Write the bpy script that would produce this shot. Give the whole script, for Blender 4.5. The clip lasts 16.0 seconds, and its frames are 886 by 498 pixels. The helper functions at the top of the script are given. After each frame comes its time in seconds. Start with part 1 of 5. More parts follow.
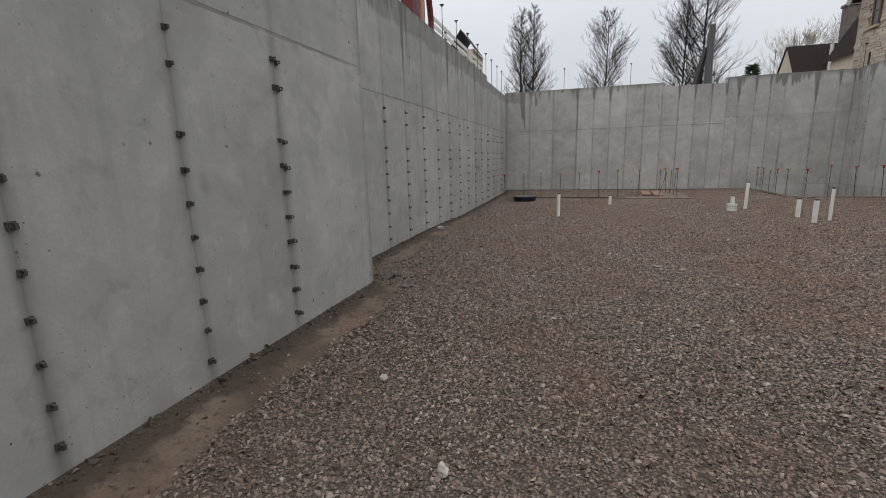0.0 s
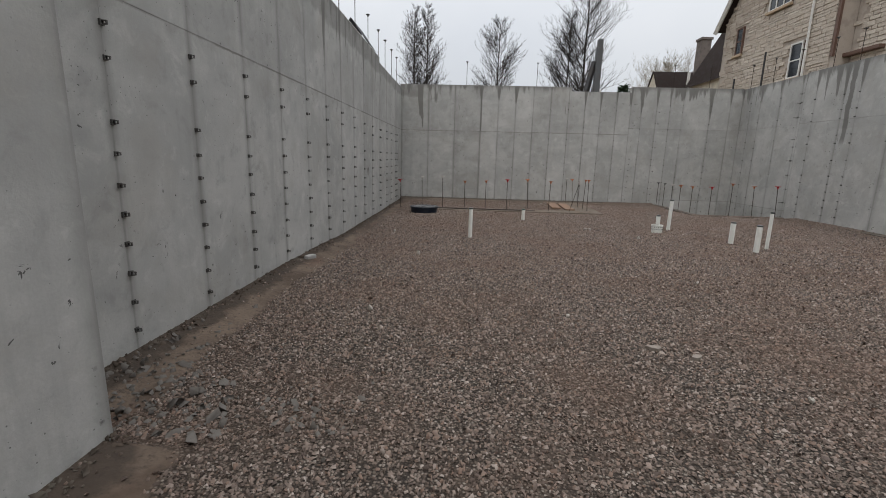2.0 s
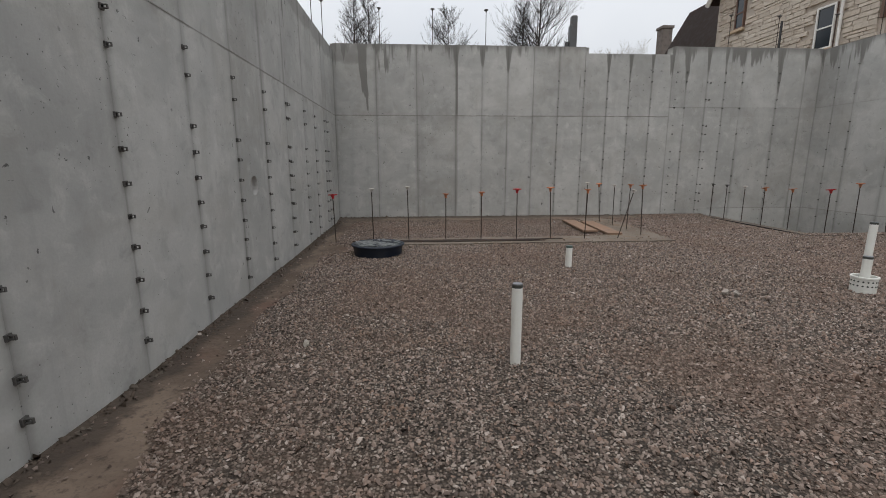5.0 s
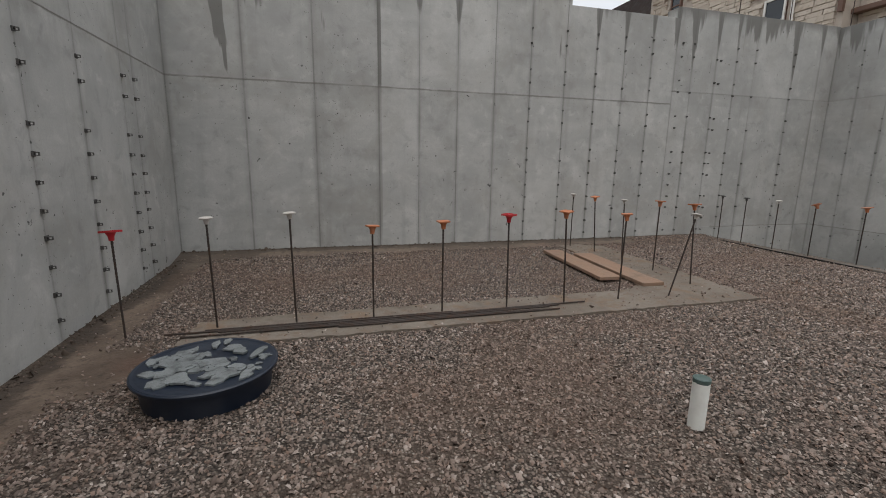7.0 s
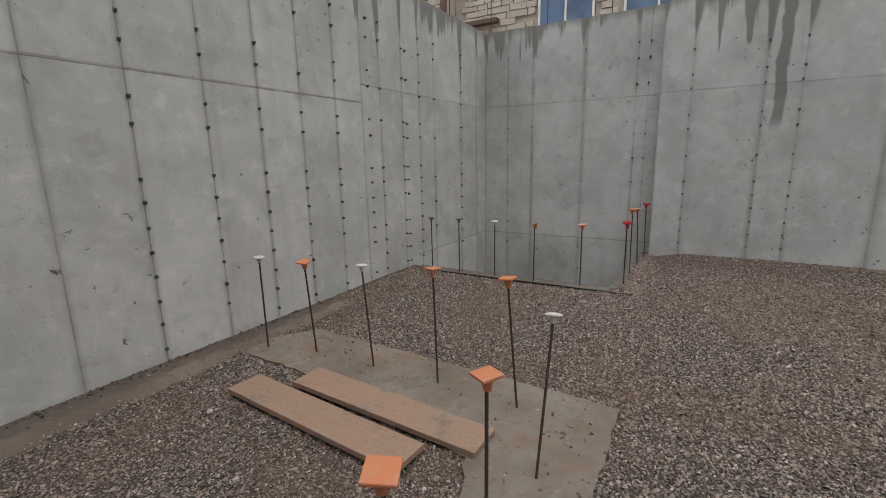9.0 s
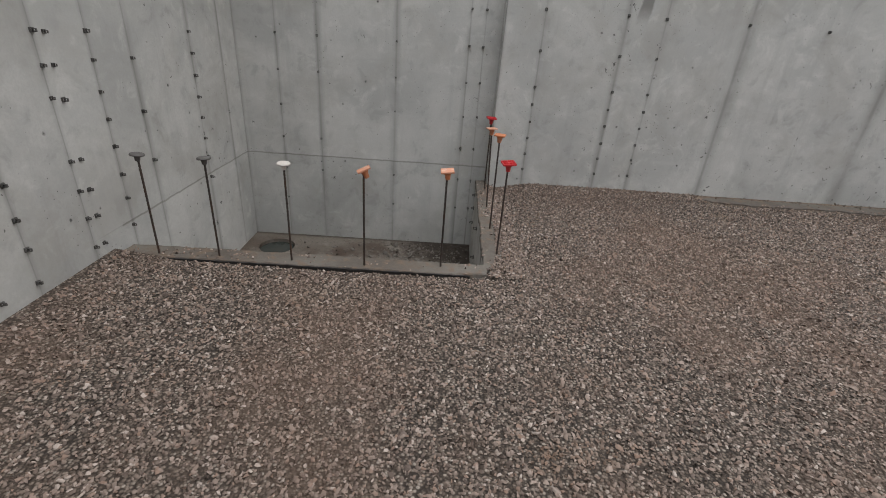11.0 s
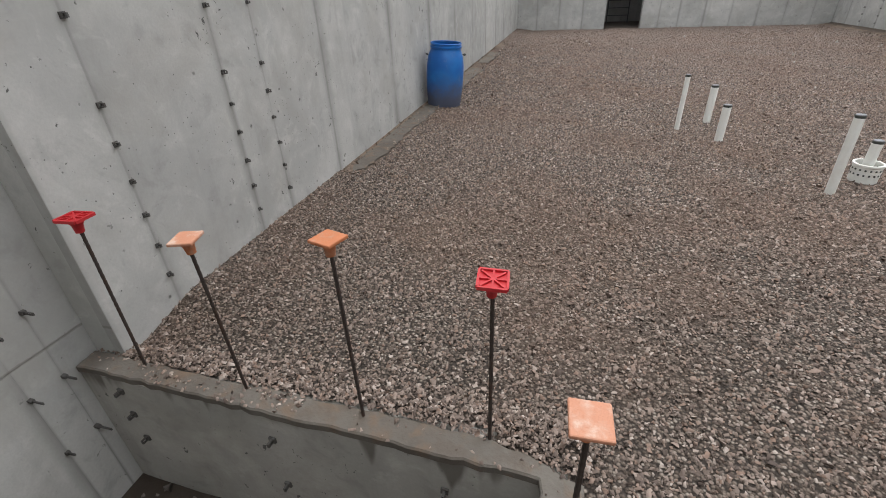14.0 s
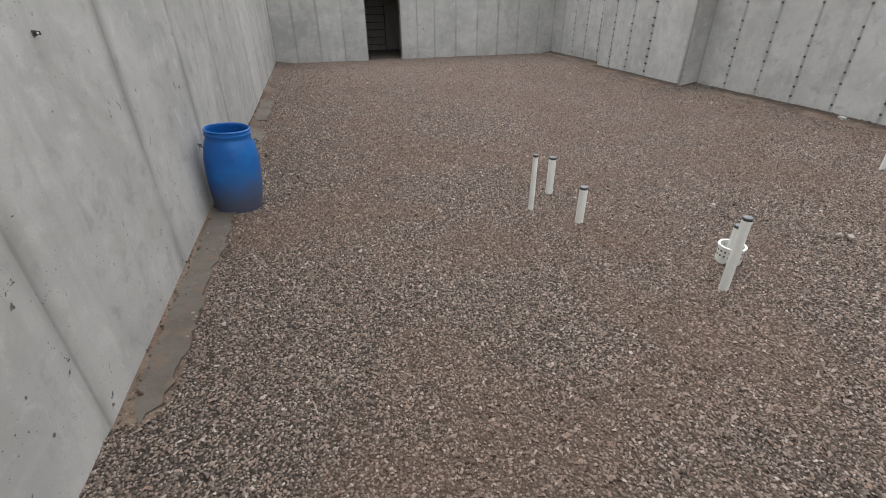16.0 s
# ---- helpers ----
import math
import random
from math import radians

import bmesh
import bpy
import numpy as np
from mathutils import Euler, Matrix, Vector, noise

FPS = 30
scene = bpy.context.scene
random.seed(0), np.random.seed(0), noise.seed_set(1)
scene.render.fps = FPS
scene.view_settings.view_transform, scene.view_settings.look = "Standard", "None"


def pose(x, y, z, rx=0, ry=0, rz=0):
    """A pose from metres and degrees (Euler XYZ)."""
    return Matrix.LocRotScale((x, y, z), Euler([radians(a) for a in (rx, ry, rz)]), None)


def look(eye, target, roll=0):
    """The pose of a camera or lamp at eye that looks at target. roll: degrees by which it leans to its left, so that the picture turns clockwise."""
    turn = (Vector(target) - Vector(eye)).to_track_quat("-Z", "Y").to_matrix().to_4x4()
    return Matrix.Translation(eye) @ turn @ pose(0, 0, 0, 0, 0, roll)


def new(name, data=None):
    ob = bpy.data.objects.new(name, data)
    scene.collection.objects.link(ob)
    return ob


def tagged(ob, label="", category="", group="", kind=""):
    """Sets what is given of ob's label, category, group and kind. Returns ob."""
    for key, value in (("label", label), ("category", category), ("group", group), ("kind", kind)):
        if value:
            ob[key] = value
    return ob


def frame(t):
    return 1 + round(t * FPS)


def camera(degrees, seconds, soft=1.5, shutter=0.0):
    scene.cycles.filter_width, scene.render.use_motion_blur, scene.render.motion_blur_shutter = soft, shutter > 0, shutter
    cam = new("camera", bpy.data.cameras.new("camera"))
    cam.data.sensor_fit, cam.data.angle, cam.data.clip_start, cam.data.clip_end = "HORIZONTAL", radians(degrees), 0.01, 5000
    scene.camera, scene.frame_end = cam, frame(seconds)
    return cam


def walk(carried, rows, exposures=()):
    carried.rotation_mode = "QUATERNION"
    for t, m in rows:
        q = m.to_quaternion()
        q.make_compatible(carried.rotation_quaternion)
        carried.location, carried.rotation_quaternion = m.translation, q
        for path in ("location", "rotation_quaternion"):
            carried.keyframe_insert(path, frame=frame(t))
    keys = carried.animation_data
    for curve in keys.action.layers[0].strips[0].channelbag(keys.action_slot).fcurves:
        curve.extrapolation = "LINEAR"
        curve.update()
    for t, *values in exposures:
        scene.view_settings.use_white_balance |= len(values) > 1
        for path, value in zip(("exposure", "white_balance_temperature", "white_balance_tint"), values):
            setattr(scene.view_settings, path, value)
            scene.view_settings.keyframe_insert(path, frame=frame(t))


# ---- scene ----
cam = camera(89.7, 16.0, soft=0.95)
PATH = [
    (0, (0.193, -0.213, 1.439), (-0.368, 1.664, 1.038), -1.6),
    (0.5, (-0.024, 0.381, 1.447), (-0.392, 2.306, 1.047), -0.7),
    (1, (-0.158, 1.016, 1.445), (-0.403, 2.96, 1.044), 0.2),
    (1.5, (-0.261, 1.73, 1.423), (-0.407, 3.684, 1.027), 0.7),
    (2, (-0.323, 2.444, 1.437), (-0.407, 4.402, 1.037), 1.5),
    (2.5, (-0.409, 3.271, 1.435), (-0.457, 5.23, 1.037), 1.8),
    (3, (-0.505, 4.159, 1.426), (-0.518, 6.119, 1.029), 1.4),
    (3.5, (-0.62, 5.085, 1.414), (-0.598, 7.045, 1.017), 0.9),
    (5.8, (-0.886, 9.525, 1.306), (-0.675, 11.478, 0.929), 0.2),
    (6, (-0.87, 9.925, 1.315), (-0.633, 11.874, 0.936), 0.4),
    (6.5, (-0.795, 10.885, 1.328), (-0.45, 12.818, 0.948), 0.6),
    (7, (-0.703, 11.82, 1.336), (-0.18, 13.712, 0.95), 0.9),
    (7.5, (-0.53, 12.681, 1.322), (0.354, 14.434, 0.939), -0.6),
    (8, (-0.241, 13.485, 1.384), (0.976, 15.026, 1.003), -0.2),
    (8.5, (0.187, 14.204, 1.616), (1.667, 15.492, 1.231), -0.4),
    (9, (0.716, 14.846, 1.689), (2.408, 15.833, 1.285), -1.2),
    (9.5, (1.323, 15.345, 1.706), (3.144, 15.992, 1.189), -0.9),
    (10, (2.0, 15.697, 1.718), (3.861, 16.03, 1.067), 1.1),
    (10.2, (2.276, 15.809, 1.734), (4.133, 16.048, 1.032), 2.0),
    (12.3, (4.68, 16.847, 1.64), (6.275, 16.137, 0.665), 1.9),
    (12.5, (4.913, 16.926, 1.637), (6.43, 16.067, 0.657), 0.8),
    (13, (5.507, 17.049, 1.647), (6.777, 15.861, 0.659), -0.2),
    (13.5, (6.087, 17.04, 1.648), (7.006, 15.57, 0.651), -2.0),
    (14, (6.602, 16.864, 1.66), (7.066, 15.201, 0.651), -2.6),
    (14.5, (7.0, 16.528, 1.697), (7.145, 14.809, 0.685), -1.9),
    (15, (7.232, 16.084, 1.914), (7.121, 14.364, 0.9), -1.5),
    (15.5, (7.351, 15.552, 2.133), (7.048, 13.854, 1.12), -0.8),
    (16, (7.395, 14.974, 2.184), (6.953, 13.292, 1.196), -0.6),
]
EXPOSURES = [(0, -0.06), (3.5, -0.02), (7, 0.03), (9, 0.17), (10.2, 0.30), (12.5, 0.57), (14.5, 0.68), (16, 0.65)]
walk(cam, [(t, look(eye, target, roll)) for t, eye, target, roll in PATH], EXPOSURES)

# ---- world and sun: overcast sky ----
SKY, SUN = 0.9, 0.8
world = bpy.data.worlds.new("overcast")
scene.world = world
world.use_nodes = True
wn, wl = world.node_tree.nodes, world.node_tree.links
wn.clear()
sky = wn.new("ShaderNodeTexSky")
sky.sky_type, sky.sun_disc = "NISHITA", False
sky.sun_elevation, sky.sun_rotation = radians(48), radians(200)
sky.air_density, sky.dust_density = 1.0, 4.0
sky_gain = wn.new("ShaderNodeMix")
sky_gain.data_type, sky_gain.blend_type = "RGBA", "MULTIPLY"
sky_gain.inputs[0].default_value = 1.0
sky_gain.inputs[7].default_value = (0.1, 0.1, 0.1, 1)
cloud_co = wn.new("ShaderNodeTexCoord")
cloud = wn.new("ShaderNodeTexNoise")
cloud.inputs["Scale"].default_value, cloud.inputs["Detail"].default_value = 2.2, 5
ramp = wn.new("ShaderNodeValToRGB")
ramp.color_ramp.elements[0].position, ramp.color_ramp.elements[0].color = 0.3, (0.758, 0.79, 0.842, 1)
ramp.color_ramp.elements[1].position, ramp.color_ramp.elements[1].color = 0.7, (0.878, 0.90, 0.932, 1)
mixer = wn.new("ShaderNodeMix")
mixer.data_type = "RGBA"
mixer.inputs[0].default_value = 0.9
back = wn.new("ShaderNodeBackground")
back.inputs["Strength"].default_value = SKY
wout = wn.new("ShaderNodeOutputWorld")
wl.new(sky.outputs[0], sky_gain.inputs[6])
wl.new(cloud_co.outputs["Generated"], cloud.inputs["Vector"])
wl.new(cloud.outputs["Fac"], ramp.inputs[0])
wl.new(sky_gain.outputs[2], mixer.inputs[6])
wl.new(ramp.outputs[0], mixer.inputs[7])
# an overcast dome is brightest overhead
up = wn.new("ShaderNodeSeparateXYZ")
rise = wn.new("ShaderNodeMapRange")
for k, v in enumerate((0.0, 1.0, 0.85, 1.95)):
    rise.inputs[k + 1].default_value = v
dome = wn.new("ShaderNodeVectorMath")
dome.operation = "SCALE"
wl.new(cloud_co.outputs["Generated"], up.inputs[0])
wl.new(up.outputs[2], rise.inputs[0])
wl.new(mixer.outputs[2], dome.inputs[0])
wl.new(rise.outputs[0], dome.inputs["Scale"])
wl.new(dome.outputs[0], back.inputs[0])
wl.new(back.outputs[0], wout.inputs[0])
sun = new("sun", bpy.data.lights.new("sun", "SUN"))
sun.data.energy, sun.data.angle, sun.data.color = SUN, radians(40), (1.0, 0.955, 0.90)
sun.matrix_world = look((0, 0, 30), (1.2, 6, 0))


# ---- materials ----
class Shader:
    """A node material with a principled surface; small builders for its nodes."""

    def __init__(self, name, rough=0.8, metal=0.0, spec=0.4):
        self.m = bpy.data.materials.new(name)
        self.m.use_nodes = True
        self.t = self.m.node_tree
        self.b = self.t.nodes["Principled BSDF"]
        self.b.inputs["Roughness"].default_value = rough
        self.b.inputs["Metallic"].default_value = metal
        self.b.inputs["Specular IOR Level"].default_value = spec
        self.geo = self.t.nodes.new("ShaderNodeNewGeometry")
        self.pos = self.geo.outputs["Position"]

    def put(self, value, socket):
        if isinstance(value, bpy.types.NodeSocket):
            self.t.links.new(value, socket)
        elif isinstance(value, tuple) and len(value) == 3 and socket.type == "RGBA":
            socket.default_value = (*value, 1)
        else:
            socket.default_value = value

    def math(self, op, a, b=0.0, c=0.0, clamp=False):
        n = self.t.nodes.new("ShaderNodeMath")
        n.operation, n.use_clamp = op, clamp
        for v, s in zip((a, b, c), n.inputs):
            self.put(v, s)
        return n.outputs[0]

    def scaled(self, vec, k):
        n = self.t.nodes.new("ShaderNodeVectorMath")
        n.operation = "MULTIPLY"
        self.put(vec, n.inputs[0])
        n.inputs[1].default_value = k
        return n.outputs[0]

    def noise(self, scale, detail=3.0, rough=0.55, vec=None, distort=0.0):
        n = self.t.nodes.new("ShaderNodeTexNoise")
        self.put(self.pos if vec is None else vec, n.inputs["Vector"])
        n.inputs["Scale"].default_value, n.inputs["Detail"].default_value = scale, detail
        n.inputs["Roughness"].default_value, n.inputs["Distortion"].default_value = rough, distort
        return n.outputs["Fac"]

    def cells(self, scale, out="Distance", vec=None):
        n = self.t.nodes.new("ShaderNodeTexVoronoi")
        self.put(self.pos if vec is None else vec, n.inputs["Vector"])
        n.inputs["Scale"].default_value = scale
        return n.outputs[out]

    def dots(self, scale, out="Distance"):
        """Cells laid out on an upright wall's face."""
        x, y, z = self.axes()
        c = self.t.nodes.new("ShaderNodeCombineXYZ")
        self.put(self.math("ADD", x, y), c.inputs[0])
        self.put(z, c.inputs[1])
        n = self.t.nodes.new("ShaderNodeTexVoronoi")
        n.voronoi_dimensions = "2D"
        n.inputs["Scale"].default_value = scale
        self.put(c.outputs[0], n.inputs["Vector"])
        return n.outputs[out]

    def span(self, v, a, b, c=0.0, d=1.0):
        n = self.t.nodes.new("ShaderNodeMapRange")
        n.interpolation_type = "SMOOTHSTEP"
        self.put(v, n.inputs[0])
        for k, x in enumerate((a, b, c, d)):
            self.put(x, n.inputs[k + 1])
        return n.outputs[0]

    def mix(self, f, a, b, mode="MIX"):
        n = self.t.nodes.new("ShaderNodeMix")
        n.data_type, n.blend_type, n.clamp_factor = "RGBA", mode, True
        self.put(f, n.inputs[0])
        self.put(a, n.inputs[6])
        self.put(b, n.inputs[7])
        return n.outputs[2]

    def axes(self, vec=None):
        n = self.t.nodes.new("ShaderNodeSeparateXYZ")
        self.put(self.pos if vec is None else vec, n.inputs[0])
        return n.outputs

    def attr(self, name):
        n = self.t.nodes.new("ShaderNodeAttribute")
        n.attribute_name = name
        return n.outputs["Fac"]

    def uv(self):
        return self.t.nodes.new("ShaderNodeTexCoord").outputs["UV"]

    def any_object(self):
        return self.t.nodes.new("ShaderNodeObjectInfo").outputs["Random"]

    def island(self):
        return self.geo.outputs["Random Per Island"]

    def ramp(self, f, *stops):
        n = self.t.nodes.new("ShaderNodeValToRGB")
        e = n.color_ramp.elements
        while len(e) < len(stops):
            e.new(0.5)
        for k, (p, c) in enumerate(stops):
            e[k].position, e[k].color = p, (*c, 1)
        self.put(f, n.inputs[0])
        return n.outputs[0]

    def done(self, color, rough=None, bump=None, strength=0.3, dist=0.005):
        self.put(color, self.b.inputs["Base Color"])
        if rough is not None:
            self.put(rough, self.b.inputs["Roughness"])
        if bump is not None:
            n = self.t.nodes.new("ShaderNodeBump")
            n.inputs["Strength"].default_value, n.inputs["Distance"].default_value = strength, dist
            self.put(bump, n.inputs["Height"])
            self.t.links.new(n.outputs[0], self.b.inputs["Normal"])
        return self.m


def concrete(name, tone=(0.438, 0.431, 0.406), joints=True, damp_top=None, reach_k=1.0):
    s = Shader(name, 0.85, 0, 0.35)
    big, mid, fine = s.noise(0.75, 5, 0.6, None, 0.6), s.noise(4.5, 5, 0.65, None, 0.4), s.noise(60, 3, 0.7)
    x, y, z = s.axes()
    runs = s.noise(4.2, 5, 0.65, s.scaled(s.pos, (1, 1, 0.06)))
    lifts = s.noise(1.0, 4, 0.6, s.scaled(s.pos, (0.35, 0.35, 2.2)))
    cool, dark, pale = (tone[0] * 0.80, tone[1] * 0.81, tone[2] * 0.81), tuple(v * 0.62 for v in tone), tuple(v * 1.3 for v in tone)
    a = s.mix(s.span(big, 0.34, 0.66), cool, tuple(v * 1.08 for v in tone))
    a = s.mix(s.span(lifts, 0.5, 0.75, 0, 0.35), a, pale)
    a = s.mix(s.span(mid, 0.52, 0.72, 0, 0.6), a, pale)
    a = s.mix(s.span(mid, 0.47, 0.30, 0, 0.55), a, dark)
    a = s.mix(s.span(runs, 0.52, 0.76, 0, 0.4), a, dark)
    a = s.mix(s.span(s.noise(1.3, 5, 0.65, s.scaled(s.pos, (1, -1, 1)), 0.5), 0.48, 0.68, 0, 0.42), a, (tone[0] * 0.70, tone[1] * 0.67, tone[2] * 0.62))
    a = s.mix(s.span(s.noise(1.7, 4, 0.6, s.scaled(s.pos, (1, 1, -1)), 0.4), 0.54, 0.72, 0, 0.4), a, pale)
    a = s.mix(s.span(fine, 0.35, 0.7, 0, 0.2), a, tuple(v * 0.68 for v in tone))
    if joints:
        u = s.math("ABSOLUTE", s.axes(s.uv())[0])
        wob = s.math("MULTIPLY", s.noise(2.4, 4, 0.65), 0.10)
        edge = s.span(s.math("SUBTRACT", u, wob), 0.78, 0.95)
        edge = s.math("MULTIPLY", edge, s.span(s.noise(1.5, 4, 0.65, s.scaled(s.pos, (1, 1, 0.5))), 0.34, 0.62, 0.12, 0.72))
        a = s.mix(edge, a, (tone[0] * 0.5, tone[1] * 0.5, tone[2] * 0.48))
        line = s.math("MULTIPLY", s.span(s.math("SUBTRACT", u, s.math("MULTIPLY", wob, 0.15)), 0.955, 0.985), s.span(s.noise(2.6, 4, 0.65, s.scaled(s.pos, (1, 1, 0.6))), 0.36, 0.58, 0.22, 0.78))
        on_north = s.math("MULTIPLY", s.math("GREATER_THAN", y, 18.5), s.math("LESS_THAN", x, 5.3))
        line = s.math("MULTIPLY", line, s.math("ADD", 0.5, s.math("MULTIPLY", on_north, 0.5)))
        a = s.mix(line, a, (tone[0] * 0.36, tone[1] * 0.36, tone[2] * 0.35))
        a = s.mix(0.09, a, s.mix(s.any_object(), (0.15, 0.15, 0.15), (0.8, 0.79, 0.77)))
    # the upper pour came out darker and blotchier
    upper = s.math("MULTIPLY", s.span(z, 2.385, 2.4), s.span(s.noise(0.9, 4, 0.65), 0.36, 0.7, 0.0, 0.40))
    a = s.mix(upper, a, tuple(v * 0.66 for v in tone))
    # ragged cold joint between the pours, with a soft darker band under it
    joint_at = s.math("ADD", 2.388, s.math("MULTIPLY", s.math("GREATER_THAN", x, 5.29), 0.218))
    sway = s.math("MULTIPLY", s.math("SUBTRACT", s.noise(5.0, 4, 0.7), 0.5), 0.03)
    below = s.math("SUBTRACT", s.math("ADD", z, sway), joint_at)
    lip = s.math("MULTIPLY", s.span(s.math("ABSOLUTE", below), 0.005, 0.016, 1, 0), s.span(s.noise(2.2, 3, 0.6), 0.3, 0.55, 0.15, 0.7))
    under_joint = s.math("MULTIPLY", s.math("MULTIPLY", s.span(below, -0.16, -0.01), s.math("LESS_THAN", below, 0.004)), s.span(s.noise(1.7, 4, 0.65), 0.45, 0.7, 0, 0.45))
    here = s.math("ADD", 1.0, s.math("MULTIPLY", s.math("GREATER_THAN", x, 5.4), -0.62))
    lip, under_joint = s.math("MULTIPLY", lip, here), s.math("MULTIPLY", under_joint, here)
    low = s.math("SUBTRACT", s.math("ADD", z, sway), 0.185)
    lip2 = s.math("MULTIPLY", s.span(s.math("ABSOLUTE", low), 0.004, 0.012, 1, 0), s.math("MULTIPLY", s.math("GREATER_THAN", x, 6.5), s.math("GREATER_THAN", y, EAST_STEP)))
    a = s.mix(s.math("MAXIMUM", s.math("MAXIMUM", lip, under_joint), s.math("MULTIPLY", lip2, 0.55)), a, (tone[0] * 0.4, tone[1] * 0.38, tone[2] * 0.35))
    # air bubbles and chips left by the pour
    tint = s.axes(s.dots(7.0, "Color"))
    wobble = s.math("ADD", s.dots(7.0), s.math("MULTIPLY", s.math("SUBTRACT", s.noise(30, 4, 0.7), 0.5), 0.26))
    spots = s.math("MULTIPLY", s.span(wobble, 0.0, s.math("MULTIPLY", s.math("POWER", tint[1], 2.0), 0.14), 1, 0), s.span(tint[0], 0.75, 0.8))
    spots = s.math("MULTIPLY", spots, s.span(s.noise(0.9, 3), 0.45, 0.56))
    tint2 = s.axes(s.dots(22.0, "Color"))
    tiny = s.math("MULTIPLY", s.span(s.dots(22.0), 0.03, s.math("ADD", 0.04, s.math("MULTIPLY", tint2[1], 0.1)), 1, 0), s.span(tint2[0], 0.76, 0.8))
    tiny = s.math("MULTIPLY", tiny, s.span(s.noise(1.3, 3), 0.48, 0.58, 0, 0.85))
    spots = s.math("MAXIMUM", spots, tiny)
    chip = s.math("MULTIPLY", s.span(s.noise(12, 4, 0.68, None, 0.6), 0.665, 0.68), s.span(s.noise(0.7, 3, 0.6, s.scaled(s.pos, (-1, 1, 1))), 0.48, 0.56, 0, 0.9))
    spots = s.math("MAXIMUM", spots, chip)
    a = s.mix(spots, a, (0.075, 0.072, 0.068))
    if damp_top is not None:
        lay = s.noise(1.15, 3, 0.7, s.scaled(s.pos, (1, 1, 0.05)))
        runs2 = s.noise(4.2, 3, 0.6, s.scaled(s.pos, (1, 1, 0.10)))
        reach = s.math("MULTIPLY", s.span(runs2, 0.46, 0.78), s.span(lay, 0.38, 0.7, 0.1, 1.15))
        depth = s.math("ADD", s.math("MULTIPLY", reach, 1.7 * reach_k), s.math("MULTIPLY", s.noise(3.0), 0.16 * reach_k))
        if joints:
            seep = s.math("MULTIPLY", s.span(u, 0.72, 0.98), s.span(s.noise(0.9, 3, 0.6, s.scaled(s.pos, (1, 1, 0))), 0.42, 0.6, 0, 1.3))
            depth = s.math("ADD", depth, s.math("MULTIPLY", seep, s.noise(3.0, 3, 0.6, s.scaled(s.pos, (1, 1, 0.2)))))
        wet = s.span(s.math("SUBTRACT", s.math("ADD", z, depth), damp_top), 0.0, 0.22 * reach_k + 0.02, 0, 0.76)
        # a damp band under the top of the west wall
        band = s.math("ADD", 0.13, s.math("MULTIPLY", s.noise(1.4, 4, 0.65), 0.36))
        band = s.span(s.math("SUBTRACT", s.math("ADD", z, band), damp_top), -0.06, 0.04, 0, 0.42)
        wet = s.math("MAXIMUM", wet, s.math("MULTIPLY", band, s.math("LESS_THAN", x, -2.0)))
        # two long wet runs: one on the north wall, one on the east wall
        wander = s.math("MULTIPLY", s.math("SUBTRACT", s.noise(2.2, 4, 0.6), 0.5), 0.16)
        for along, at, across, limit, half, foot in ((x, 0.19, y, 18.4, 0.028, 0.1), (y, 14.02, x, 8.6, 0.075, 1.92)):
            off = s.math("ABSOLUTE", s.math("SUBTRACT", s.math("ADD", along, wander if foot > 1 else s.math("MULTIPLY", wander, 0.12)), at))
            run = s.math("MULTIPLY", s.span(off, half * 0.75, half * 1.15, 1, 0), s.math("GREATER_THAN", across, limit))
            run = s.math("MULTIPLY", run, s.span(z, foot, foot + 0.25))
            run = s.math("MULTIPLY", run, s.span(z, 2.35, 2.45, 0.9 if foot > 1 else 0.3, 1))
            wet = s.math("MAXIMUM", wet, s.math("MULTIPLY", run, 0.8))
        a = s.mix(wet, a, (0.13, 0.125, 0.112) if reach_k == 1.0 else (0.085, 0.073, 0.060))
    h = s.math("ADD", s.math("MULTIPLY", fine, 0.35), s.math("SUBTRACT", s.math("MULTIPLY", mid, 0.8), spots))
    return s.done(a, s.span(big, 0.3, 0.7, 0.72, 0.9), h, 0.4, 0.007)


EAST_STEP = 15.55
CONCRETE = concrete("cast_concrete", damp_top=3.86)
CORE = concrete("cast_concrete_core", joints=False, damp_top=3.86)
PIT_CONCRETE = concrete("damp_pit_concrete", (0.36, 0.345, 0.318), False, -0.02, 0.4)


def make_footing(name="rough_footing_concrete", k=1.0, dirt=0.6, warm=1.0, rust=0.7):
    s = Shader(name, 0.95)
    b, m, f = s.noise(1.6, 5, 0.65), s.noise(9, 4), s.noise(60, 3)
    a = s.mix(s.span(b, 0.32, 0.68), (0.22 * k, 0.176 * k * warm, 0.138 * k * warm ** 2), (0.36 * k, 0.308 * k * warm, 0.252 * k * warm ** 2))
    a = s.mix(s.span(m, 0.5, 0.68, 0, dirt), a, (0.17 * (1.4 - dirt * 0.7), 0.12 * (1.4 - dirt * 0.7), 0.085 * (1.4 - dirt * 0.7)))
    a = s.mix(s.span(s.noise(3.2, 4, 0.7), 0.52, 0.66, 0, dirt * 0.7), a, (0.085, 0.066, 0.052))
    a = s.mix(s.span(s.noise(2.1, 4, 0.7, s.scaled(s.pos, (-1, 1, 1))), 0.52, 0.68, 0, rust), a, (0.18 * (k + 0.4), 0.112 * (k + 0.4), 0.066 * (k + 0.4)))
    a = s.mix(s.span(f, 0.5, 0.75, 0, 0.4), a, (0.12, 0.1, 0.085))
    return s.done(a, None, s.math("ADD", m, s.math("MULTIPLY", f, 0.5)), 0.6, 0.012)


